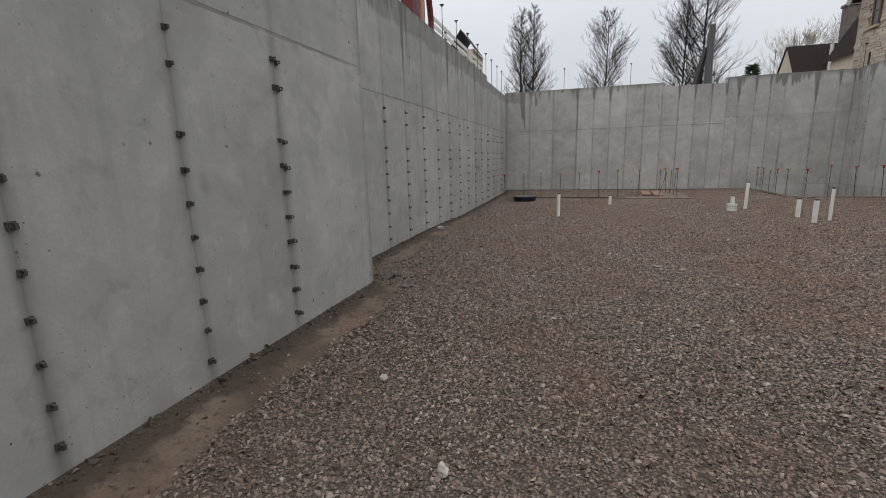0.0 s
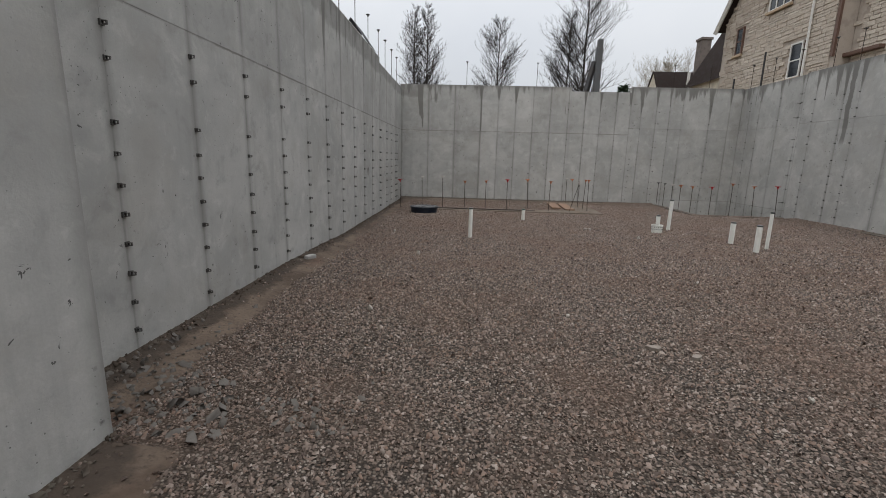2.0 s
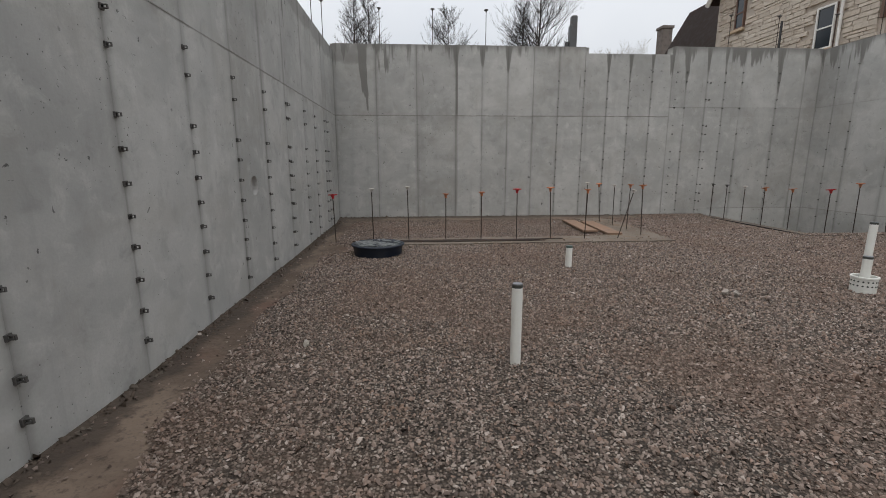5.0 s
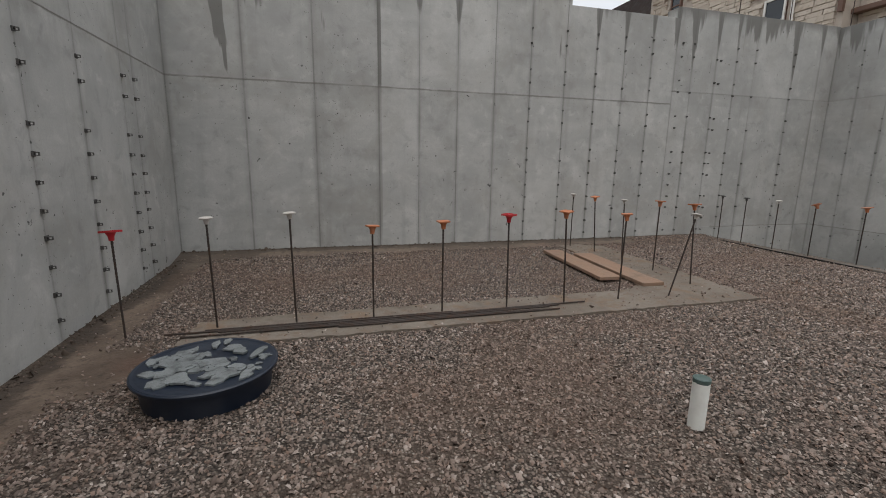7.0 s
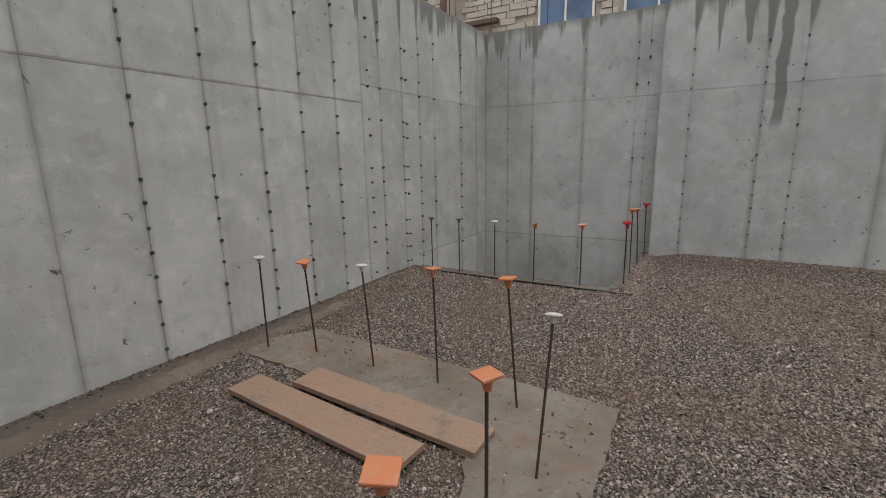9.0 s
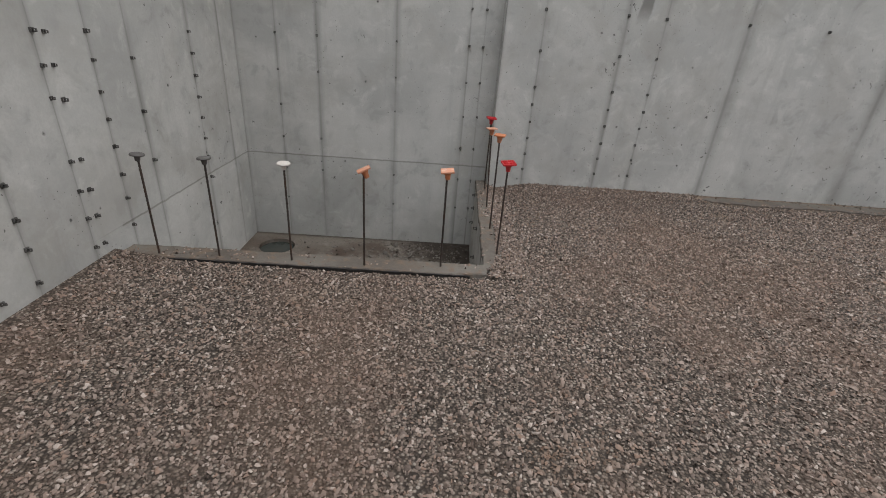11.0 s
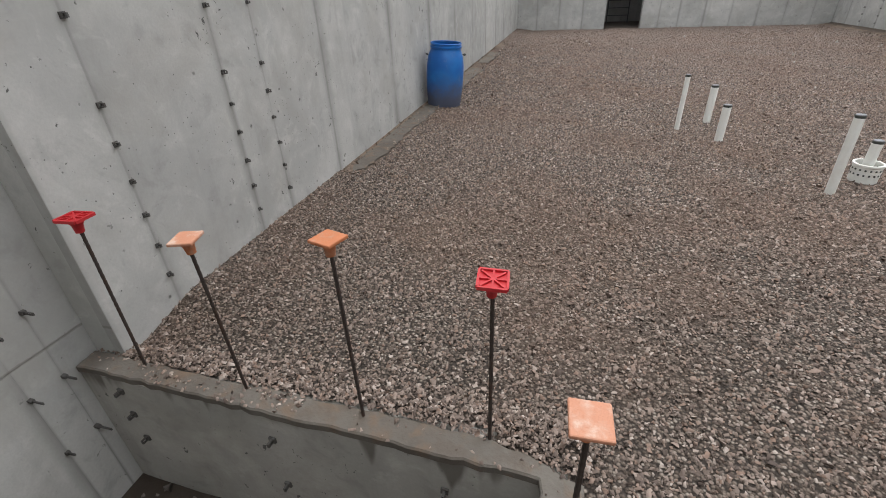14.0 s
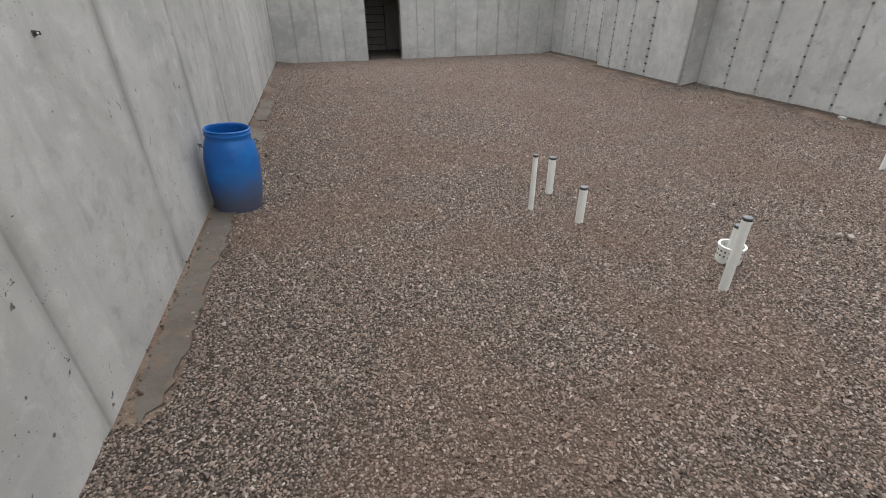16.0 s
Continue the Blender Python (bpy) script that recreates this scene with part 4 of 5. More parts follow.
# ---- planks ----
def plank(x, y, length, width, turn, z, label, tilt=0.0):
    bm = box(bmesh.new(), -width / 2, width / 2, -length / 2, length / 2, 0, 0.04)
    bmesh.ops.subdivide_edges(bm, edges=[e for e in bm.edges if abs(e.verts[0].co.y - e.verts[1].co.y) > 0.5], cuts=8, use_grid_fill=True)
    for v in bm.verts:
        v.co += Vector((0.004 * noise.noise(v.co * 4 + Vector((x, 0, 0))), 0, 0.006 * noise.noise(v.co * 2 + Vector((0, x, 0)))))
    bmesh.ops.bevel(bm, geom=[e for e in bm.edges if e.calc_face_angle(0) > 1], offset=0.003, segments=1, affect="EDGES")
    ob = part("plank", bm, WOOD)
    ob.matrix_world = pose(x, y, z, tilt, 0, turn)
    tagged(ob, label, "plank", "planks beside the footing")


plank(2.585, 16.95, 1.62, 0.27, -4.5, 0.008, "weathered tan wooden plank lying on the gravel")
plank(2.895, 16.61, 1.55, 0.27, -2.5, 0.014, "weathered tan wooden plank lying on footing edge", 1.0)


# ---- round navy tub with a debris-strewn lid ----
tub = thing("utility_tub", pose(-1.385, 14.56, 0.0), "round navy plastic tub sunk in gravel, grout on lid", "tub")
part("body", rings(bmesh.new(), [(0.345, -0.06), (0.355, 0.06), (0.372, 0.115), (0.392, 0.118), (0.395, 0.135), (0.385, 0.142), (0.365, 0.139)], 48, True, False), NAVY, tub, "", True)
bm = bmesh.new()
rings(bm, [(0.372, 0.128), (0.37, 0.137), (0.30, 0.139), (0.285, 0.132), (0.16, 0.134), (0.15, 0.140), (0.03, 0.140)], 48, False, True)
part("lid", bm, NAVY, tub, "dark plastic lid", True)
random.seed(11)
for k in range(64):
    a, r = random.uniform(0, 6.28), 0.33 * math.sqrt(random.random())
    px, py, w = r * math.cos(a), r * math.sin(a), random.uniform(0.018, 0.066)
    turn, slim, n = random.uniform(0, 3.14), random.uniform(0.35, 0.9), random.randint(8, 13)
    pts = []
    for t in range(n):
        q = Vector((w * 1.35 * math.cos(6.283 * t / n), w * 1.35 * slim * math.sin(6.283 * t / n))) * random.uniform(0.5, 1.15)
        pts.append((px + q.x * math.cos(turn) - q.y * math.sin(turn), py + q.x * math.sin(turn) + q.y * math.cos(turn)))
    pts = [p for p in pts if math.hypot(*p) < 0.365]
    if len(pts) < 6:
        continue
    bm = slab(bmesh.new(), pts, 0.1385, 0.146 + 0.006 * random.random())
    ob = part("grout_flake", bm, SLURRY)
    ob.matrix_world = pose(-1.385, 14.56, 0.0)
    tagged(ob, "thin flake of dried grey grout on the tub lid", "debris", "grout flakes on the tub")


# ---- plastic drain pipes standing in the gravel ----
def pipe(x, y, top, r, cap, lean=(0, 0), label="upright white plastic drain pipe with taped dark top"):
    ob = thing("drain_pipe", pose(x, y, 0, lean[0], lean[1], 0), label, "pipe", "drain pipes")
    part("pipe", rings(bmesh.new(), [(r, -0.1), (r, top - 0.012), (r * 0.99, top - 0.004), (r * 0.86, top - 0.004), (r * 0.86, top - 0.08)], 24, True, True), PVC, ob, "", True)
    if cap is not None:
        part("cap", rings(bmesh.new(), [(r * 1.02, top - 0.02), (r * 1.04, top - 0.012), (r * 1.04, top + 0.002), (r * 0.9, top + 0.005), (r * 0.3, top + 0.002)], 18, True, True, (0, 0), r * 0.04), cap, ob, "dark taped cover", True)
        if cap is TAPE:
            part("lid", rings(bmesh.new(), [(r * 0.88, top + 0.0055), (r * 0.86, top + 0.008)], 18), LID, ob, "grey plastic lid")


pipe(-0.175, 10.735, 0.54, 0.036, TAPE)
pipe(1.17, 13.52, 0.255, 0.042, GREEN_CAP, label="short white plastic drain pipe with green-grey cap")
pipe(4.28, 12.55, 0.655, 0.038, TAPE, (0, 1))
pipe(4.79, 11.04, 0.39, 0.045, TAPE, label="short wide white drain pipe with taped dark top")
pipe(4.73, 10.19, 0.447, 0.045, TAPE, label="short wide white drain pipe with taped dark top")
pipe(5.165, 10.59, 0.64, 0.029, TAPE)
pipe(3.88, 12.18, 0.35, 0.042, TAPE, label="white drain pipe rising from a perforated collar")
ob = thing("drain_collar", pose(3.87, 12.17, 0), "round white perforated plastic collar round a pipe", "drain")
part("ring", rings(bmesh.new(), [(0.108, -0.05), (0.113, 0.125), (0.12, 0.13), (0.12, 0.147), (0.101, 0.147), (0.101, -0.03)], 32, False, False), PVC, ob, "", True)
for k in range(18):
    for z in (0.055, 0.10):
        a = 2 * math.pi * (k + (0.5 if z > 0.1 else 0)) / 18
        bm = bmesh.new()
        d = Vector((math.cos(a), math.sin(a), 0))
        tube(bm, d * 0.1 + Vector((0, 0, z)), d * 0.1145 + Vector((0, 0, z)), 0.009, None, 8)
        part("perforation", bm, TAPE, ob)

# ---- blue drum ----
drum = thing("plastic_drum", pose(8.5, 9.60, 0.0, 0, -4.2, 0) @ pose(0, 0, 0, 0, 0, 20), "open blue plastic drum, dusty, standing by the wall", "barrel")
body = part("body", rings(bmesh.new(), [(0.235, -0.015), (0.252, 0.0), (0.262, 0.03), (0.27, 0.12), (0.286, 0.28), (0.294, 0.46), (0.29, 0.62), (0.268, 0.76), (0.242, 0.83), (0.232, 0.855), (0.232, 0.875), (0.243, 0.88), (0.245, 0.903), (0.235, 0.908),
                                       (0.233, 0.93), (0.226, 0.935), (0.22, 0.93), (0.222, 0.85), (0.262, 0.74), (0.28, 0.6), (0.28, 0.28), (0.25, 0.02)], 48, True, True), BARREL, drum, "", True)
part("rim", rings(bmesh.new(), [(0.221, 0.925), (0.235, 0.928), (0.243, 0.94), (0.235, 0.952), (0.224, 0.95), (0.22, 0.94)], 48, False, False), BARREL, drum, "", True)
for s in (-1, 1):
    bm = bmesh.new()
    for p, q in (((0.272, -0.05, 0.77), (0.305, -0.05, 0.785)), ((0.305, -0.05, 0.785), (0.305, 0.05, 0.785)), ((0.305, 0.05, 0.785), (0.272, 0.05, 0.77))):
        tube(bm, (s * p[0], p[1], p[2]), (s * q[0], q[1], q[2]), 0.008)
    part("handle", bm, TAPE, drum, "small dark side handle")
bm = bmesh.new()
for k in range(7):
    a0, a1 = radians(162 + 5 * k), radians(167 + 5 * k)
    vs = [bm.verts.new((r * math.cos(a), r * math.sin(a), z)) for r, z, a in ((0.2955, 0.40, a0), (0.2955, 0.40, a1), (0.2955, 0.55, a1), (0.2955, 0.55, a0))]
    bm.faces.new(vs)
bmesh.ops.solidify(bm, geom=list(bm.faces), thickness=-0.001)
part("label", bm, WHITE_CAP, drum, "torn white paper label")

# ---- larger loose stones and scraps ----
random.seed(5)
LOOSE = [(-0.98, 9.09, 0.045), (-1.66, 11.12, 0.04), (-0.36, 1.53, 0.05), (-1.0, 2.3, 0.04), (2.43, 12.11, 0.045), (3.1, 11.15, 0.05), (-1.18, 6.48, 0.045), (0.7, 6.5, 0.03), (1.9, 5.1, 0.035), (2.6, 7.9, 0.035),
         (4.9, 2.5, 0.04), (7.7, 4.0, 0.04), (1.5, 3.9, 0.03), (6.0, 1.2, 0.045), (3.0, -0.5, 0.05), (2.3, 17.65, 0.035)]
for x, y, r in LOOSE:
    r *= 0.75
    bm = lump(bmesh.new(), (0, 0, 0), (r * 0.95, r * 0.75, r * 0.6), x + y, 0.6)
    ob = part("stone", bm, PALE_STONE)
    ob.matrix_world = pose(x, y, r * 0.3, 0, 0, random.uniform(0, 360))
    tagged(ob, "pale loose stone lying on the gravel", "stone", "pale stones")
for x, y, w, turn in ((1.23, 5.82, 0.065, -12), (1.48, 5.67, 0.05, 20), (2.35, 12.17, 0.07, 40)):
    bm = slab(bmesh.new(), [(w * random.uniform(0.7, 1.2) * math.cos(0.7 * k), 0.45 * w * random.uniform(0.7, 1.2) * math.sin(0.7 * k)) for k in range(9)], -0.012, 0.012)
    ob = part("stone_flake", bm, FLAKE)
    ob.matrix_world = pose(x, y, 0.008, 6, -4, turn)
    tagged(ob, "flat grey-brown stone flake lying on the gravel", "stone", "stone flakes")
bm = box(bmesh.new(), -0.085, 0.085, -0.036, 0.036, 0, 0.06, 0.01)
bmesh.ops.subdivide_edges(bm, edges=list(bm.edges), cuts=1)
for v in bm.verts:
    v.co += Vector([0.01 * noise.noise(v.co * 9 + Vector((k, 0, 0))) for k in range(3)])
ob = part("concrete_block", bm, PATCH)
ob.matrix_world = pose(-2.44, 8.44, 0.005, 4, 3, 68)
tagged(ob, "broken pale concrete block in the soil strip", "block")
random.seed(21)
for k in range(170):
    x, y = random.uniform(6.7, 8.8), random.uniform(15.9, 18.5)
    if k % 5 < 2:
        x, y = 8.9 - abs(random.gauss(0, 0.3)), 15.86 + abs(random.gauss(0, 0.3))
    if math.hypot(x - SUMP[0], y - SUMP[1]) < 0.3:
        continue
    r = random.uniform(0.006, 0.018)
    ob = part("pebble", lump(bmesh.new(), (0, 0, 0), (r * 1.4, r, r * 0.7), k), DARK_STONE)
    ob.matrix_world = pose(x, y, PIT_Z + r * 0.4, 0, 0, k * 50)
    tagged(ob, "small dark pebble on the pit floor", "stone", "pebbles in the pit")
bm = bmesh.new()
for p, q, r in (((0, 0, 0.014), (0.09, 0.12, 0.017), 0.016), ((0.09, 0.12, 0.017), (0.13, 0.26, 0.012), 0.013), ((0.02, 0.03, 0.03), (0.17, 0.07, 0.012), 0.010)):
    tube(bm, p, q, r, r * 0.7, 7)
ob = part("scrap_stick", bm, BARK)
ob.matrix_world = pose(7.75, 16.02, PIT_Z, 0, 0, -50)
tagged(ob, "dark broken sticks on the pit floor", "stick")

# steel rack in the passage
rack = thing("scaffold_frame", pose(4.6, -7.2, 0), "grey steel scaffold frame in the dark passage", "scaffold")
for x in (-0.45, 0.45):
    part("post", tube(bmesh.new(), (x, 0, -0.05), (x, 0, 1.9), 0.022), GREY_STEEL, rack)
for z in (0.3, 0.6, 0.9, 1.2, 1.5, 1.8):
    part("rung", tube(bmesh.new(), (-0.45, 0, z), (0.45, 0, z), 0.016), GREY_STEEL, rack)


# ---- stone house past the wall ----
HX, H0, H1, EAVE = 14.6, 22.66, 31.25, 9.4
RIDGE_Y, APEX = (H0 + H1) / 2, 14.4
house = thing("stone_house", pose(HX, H0, GRADE), "tan rubble-stone house with brown roof and white windows", "house")
W3 = [(29.25, 29.85, 7.45, 8.85), (25.75, 27.35, 8.95, 10.4), (24.45, 25.25, 5.45, 7.0)]  # windows: y0, y1, z0, z1
bm = bmesh.new()
front = [(0, 0, 0), (0, H1 - H0, 0), (0, H1 - H0, EAVE - GRADE), (0, RIDGE_Y - H0, APEX - GRADE), (0, 0, EAVE - GRADE)]
vs = [bm.verts.new((0.06, p[1], p[2])) for p in front]
vb = [bm.verts.new((9.0, p[1], p[2])) for p in front]
bm.faces.new(vs)
bm.faces.new(vb[::-1])
for k in range(5):
    bm.faces.new((vs[k], vb[k], vb[(k + 1) % 5], vs[(k + 1) % 5]))
bmesh.ops.recalc_face_normals(bm, faces=list(bm.faces))
house_wall = part("wall", bm, MORTAR, house)


def roof_plane(parent, a, b, c, d, thick=0.16, material=None):
    bm = bmesh.new()
    vs = [bm.verts.new(p) for p in (a, b, c, d)]
    f = bm.faces.new(vs)
    bmesh.ops.solidify(bm, geom=[f], thickness=thick)
    return part("roof", bm, material or ROOF, parent)


for s, e in ((-0.35, 0), (H1 - H0 + 0.35, H1 - H0)):
    roof_plane(house, (-0.35, s, EAVE - GRADE - 0.3), (9.3, s, EAVE - GRADE - 0.3), (9.3, RIDGE_Y - H0, APEX - GRADE + 0.1), (-0.35, RIDGE_Y - H0, APEX - GRADE + 0.1))
    bm = bmesh.new()
    q0, q1 = Vector((-0.36, s, EAVE - GRADE - 0.35)), Vector((-0.36, RIDGE_Y - H0, APEX - GRADE + 0.05))
    tube(bm, q0, q1, 0.13, 0.13, 4)
    part("bargeboard", bm, FRAME_WHITE, house, "white painted bargeboard")


def window(parent, y0, y1, z0, z1, glass, bars=1, origin=(HX, H0, GRADE), frame=None):
    y0, y1, z0, z1 = y0 - origin[1], y1 - origin[1], z0 - origin[2], z1 - origin[2]
    frame = frame or FRAME_WHITE
    ob = part("window", box(bmesh.new(), 0.0, 0.058, y0, y1, z0, z1), FRAME_BROWN, parent, "sash window")
    part("pane", box(bmesh.new(), -0.012, -0.002, y0 + 0.06, y1 - 0.06, z0 + 0.06, z1 - 0.06), glass, ob)
    fr = bmesh.new()
    for a in (box(fr, -0.05, -0.004, y0, y0 + 0.07, z0, z1), box(fr, -0.05, -0.004, y1 - 0.07, y1, z0, z1), box(fr, -0.048, -0.004, y0 + 0.07, y1 - 0.07, z1 - 0.07, z1), box(fr, -0.048, -0.004, y0 + 0.07, y1 - 0.07, z0, z0 + 0.07)):
        pass
    for k in range(bars):
        ym = y0 + (y1 - y0) * (k + 1) / (bars + 1)
        box(fr, -0.046, -0.004, ym - 0.03, ym + 0.03, z0 + 0.07, z1 - 0.07)
    zm = (z0 + z1) / 2
    box(fr, -0.044, -0.004, y0 + 0.07, y1 - 0.07, zm - 0.025, zm + 0.025)
    part("frame", fr, frame, ob)
    part("sill", box(bmesh.new(), -0.14, -0.004, y0 - 0.1, y1 + 0.1, z0 - 0.12, z0 - 0.002, 0.01), TAN, ob, "projecting stone sill")


window(house, *W3[0], GLASS, 0, frame=FRAME_BROWN)
window(house, *W3[1], GLASS, 2)
window(house, *W3[2], GLASS, 0)
part("downpipe", tube(bmesh.new(), (-0.1, 24.15 - H0, 0), (-0.1, 24.15 - H0, EAVE - GRADE + 1.5), 0.05), FRAME_WHITE, house, "pale rainwater downpipe")
part("corner_board", box(bmesh.new(), -0.05, 0.055, -0.02, 0.12, 2.6, EAVE - GRADE), FRAME_BROWN, house, "brown corner board")
for y, z0, z1 in ((26.6, 5.0, 6.95), (29.0, 4.6, 6.1)):
    part("vent_pipe", tube(bmesh.new(), (-0.3, y - H0, z0 - GRADE - 1.2), (-0.3, y - H0, z1 - GRADE), 0.045), DARK_STEEL, house, "dark vent pipe")

# annex at the near end, with wide blue windows
annex = thing("stone_annex", pose(15.2, 10.0, GRADE), "tan stone annex with wide sky-blue windows", "house")
part("wall", box(bmesh.new(), 0.06, 6, 0, 12.64, 0, 7.2), MORTAR, annex)
window(annex, 18.0, 19.7, 5.4, 7.4, BLUE_GLASS, 1, (15.2, 10.0, GRADE))
window(annex, 15.4, 17.2, 5.4, 7.4, BLUE_GLASS, 1, (15.2, 10.0, GRADE))
part("ledge", box(bmesh.new(), -0.25, 0.055, 11.0, 12.66, 2.55, 2.7, 0.02), FRAME_BROWN, annex, "brown sloping ledge")

# wing, chimney and shed behind
wing = thing("brown_roof_wing", pose(21.1, 32.0, GRADE), "cream wing with a steep dark brown roof", "house")
part("wall", box(bmesh.new(), 0.4, 6.4, 0, 17.6, 0, 5.75), CREAM, wing)
roof_plane(wing, (0, -0.2, 5.4), (0, 18.0, 5.4), (3.3, 18.0, 11.2), (3.3, -0.2, 11.2))
roof_plane(wing, (6.8, -0.2, 5.4), (6.8, 18.0, 5.4), (3.3, 18.0, 11.2), (3.3, -0.2, 11.2))
ob = part("chimney", box(bmesh.new(), 2.9, 3.9, 21.6, 22.7, 0, 10.9, 0.03), CHIMNEY, wing, "grey stone chimney")
part("chimney_cap", box(bmesh.new(), 2.8, 4.0, 21.5, 22.8, 10.9, 11.15, 0.02), CHIMNEY, ob)
shed = thing("brown_shed", pose(21.0, 55.5, GRADE), "low cream shed with a dark brown roof", "shed")
bm = bmesh.new()
ends = [[bm.verts.new((x, y, z)) for y, z in ((0, 0), (5, 0), (5, 4.95), (2.5, 8.3), (0, 4.95))] for x in (0.12, 5.6)]
bm.faces.new(ends[0])
bm.faces.new(ends[1][::-1])
for k in range(5):
    bm.faces.new((ends[0][k], ends[1][k], ends[1][(k + 1) % 5], ends[0][(k + 1) % 5]))
bmesh.ops.recalc_face_normals(bm, faces=list(bm.faces))
part("wall", bm, CREAM, shed)
roof_plane(shed, (0, -0.3, 4.75), (6, -0.3, 4.75), (6, 2.5, 8.5), (0, 2.5, 8.5))
roof_plane(shed, (0, 5.3, 4.75), (6, 5.3, 4.75), (6, 2.5, 8.5), (0, 2.5, 8.5))
part("vent_pipe", tube(bmesh.new(), (2.7, -0.6, 4.0), (2.7, -0.6, 7.9), 0.16), FRAME_WHITE, shed, "pale vent pipe")

# ---- things past the west wall ----
gable = thing("slate_house", pose(-13.1, 48.7, GRADE), "small cream house with grey slate gable roof", "house")
part("wall", box(bmesh.new(), 0.0, 2.6, 0, 5, 0, 9.2), CREAM, gable)
roof_plane(gable, (-0.25, -0.2, 9.0), (-0.25, 5.2, 9.0), (1.3, 5.2, 11.2), (1.3, -0.2, 11.2), 0.14, SLATE)
roof_plane(gable, (2.85, -0.2, 9.0), (2.85, 5.2, 9.0), (1.3, 5.2, 11.2), (1.3, -0.2, 11.2), 0.14, SLATE)
rail = thing("site_railing", pose(-5.0, 16.6, GRADE), "pale horizontal board railing beyond the wall", "railing")
for k in range(6):
    part("post", box(bmesh.new(), -0.04, 0.04, 1.75 * k - 0.04, 1.75 * k + 0.04, 0, 3.2), GREY_STEEL, rail)
for z in (2.5, 2.75, 3.0):
    part("board", box(bmesh.new(), 0.045, 0.075, -0.2, 9.0, z, z + 0.14), FRAME_WHITE, rail)
mast = thing("red_lift_mast", pose(-5.0, 14.2, GRADE), "tall red steel lift mast with hanging hoses", "machine")
part("base", box(bmesh.new(), -0.7, 0.5, -0.3, 2.2, 0, 0.5, 0.04), DARK_STEEL, mast)
part("column", box(bmesh.new(), -0.3, 0.1, 0.0, 0.75, 0.5, 6.6, 0.03), RED_STEEL, mast)
part("column", box(bmesh.new(), -0.25, 0.05, 1.05, 1.35, 0.5, 6.6, 0.03), PALE_ORANGE, mast, "faded tan steel column")
for k in range(9):
    part("rung", box(bmesh.new(), -0.2, 0.0, 0.74, 1.06, 0.9 + 0.6 * k, 0.98 + 0.6 * k), RED_STEEL, mast)
bm = bmesh.new()
for k in range(14):
    tube(bm, (0.1, 1.8 + 0.12 * math.sin(k * 1.3), 0.4 + 0.4 * k), (0.1, 1.8 + 0.12 * math.sin((k + 1) * 1.3), 0.85 + 0.4 * k), 0.11, 0.11, 6)
part("hose", bm, RED_STEEL, mast, "coiled dark red hose")

# ---- machine arm past the north wall ----
arm = thing("machine_arm", pose(8.4, 34.7, GRADE), "raised grey and black hydraulic machine arm", "machine")
bm = bmesh.new()
box(bm, -0.22, 0.2, -0.2, 0.2, 0.3, 5.6, 0.06)
box(bm, -0.15, 0.2, -0.2, 0.2, 5.5, 6.1, 0.08)
part("boom", bm, GREY_STEEL, arm)
bm = tube(bmesh.new(), (-1.1, 0.1, 0.4), (-0.25, 0, 4.7), 0.26, 0.16, 4)
part("dipper", bm, DARK_STEEL, arm)
part("cylinder", tube(bmesh.new(), (0.4, 0, 0.5), (0.3, 0, 2.9), 0.06), FRAME_WHITE, arm, "bright hydraulic cylinder")
part("base", box(bmesh.new(), -1.4, 0.8, -0.9, 0.9, 0, 0.5, 0.05), DARK_STEEL, arm)


# ---- bare trees ----
def bare_tree(x, y, height, spread, seed, stems=1, bark=None):
    rnd = random.Random(seed)
    tree = thing("bare_tree", pose(x, y, GRADE), "tall bare winter tree with fine upright branches", "tree", "bare trees")
    trunk_bm, crown = bmesh.new(), bmesh.new()

    def limb(bm, p, d, length, r, level):
        steps = 4 if level < 2 else 2
        for k in range(steps):
            d = (d + Vector((rnd.gauss(0, 0.055), rnd.gauss(0, 0.055), 0.09 if level else 0.0))).normalized()
            q = p + d * length / steps
            r2 = r * (0.82 if level else 0.9)
            tube(bm, p, q, r, r2, 5 if level < 2 else 3)
            p, r = q, r2
            if level < 3:
                for _ in range((2, 3, 3)[level - 1] if level else 0):
                    side = Vector((rnd.gauss(0, 1), rnd.gauss(0, 1), rnd.gauss(0.25, 0.4))).normalized()
                    limb(crown, p, (d * 0.85 + side * 0.6).normalized(), length * rnd.uniform(0.36, 0.58), max(r * 0.5, 0.0105), level + 1)

    for s in range(stems):
        p, d, r, n = Vector((0.5 * s, 0.2 * s, -0.2)), Vector((0, 0, 1)), height * 0.014, 22
        for k in range(n):
            q = p + (d + Vector((rnd.gauss(0, 0.03), rnd.gauss(0, 0.03), 0))) * height / n
            tube(trunk_bm, p, q, r, r * 0.93, 7)
            p, r = q, r * 0.93
            f = (k + 1) / n
            if f > 0.12:
                reach = spread * 0.82 * max(0.12, math.sin(math.pi * min(0.98, 0.16 + 0.82 * f))) ** 0.7
                for _ in range(4):
                    a = rnd.uniform(0, 6.28)
                    up = rnd.uniform(0.5, 1.1)
                    limb(crown, p, Vector((math.cos(a), math.sin(a), up)).normalized(), reach * rnd.uniform(0.7, 1.1), max(r * 0.45, 0.02), 1)
    part("trunk", trunk_bm, bark or BARK, tree, "", True)
    part("crown", crown, bark or BARK, tree, "dense crown of thin bare branches")


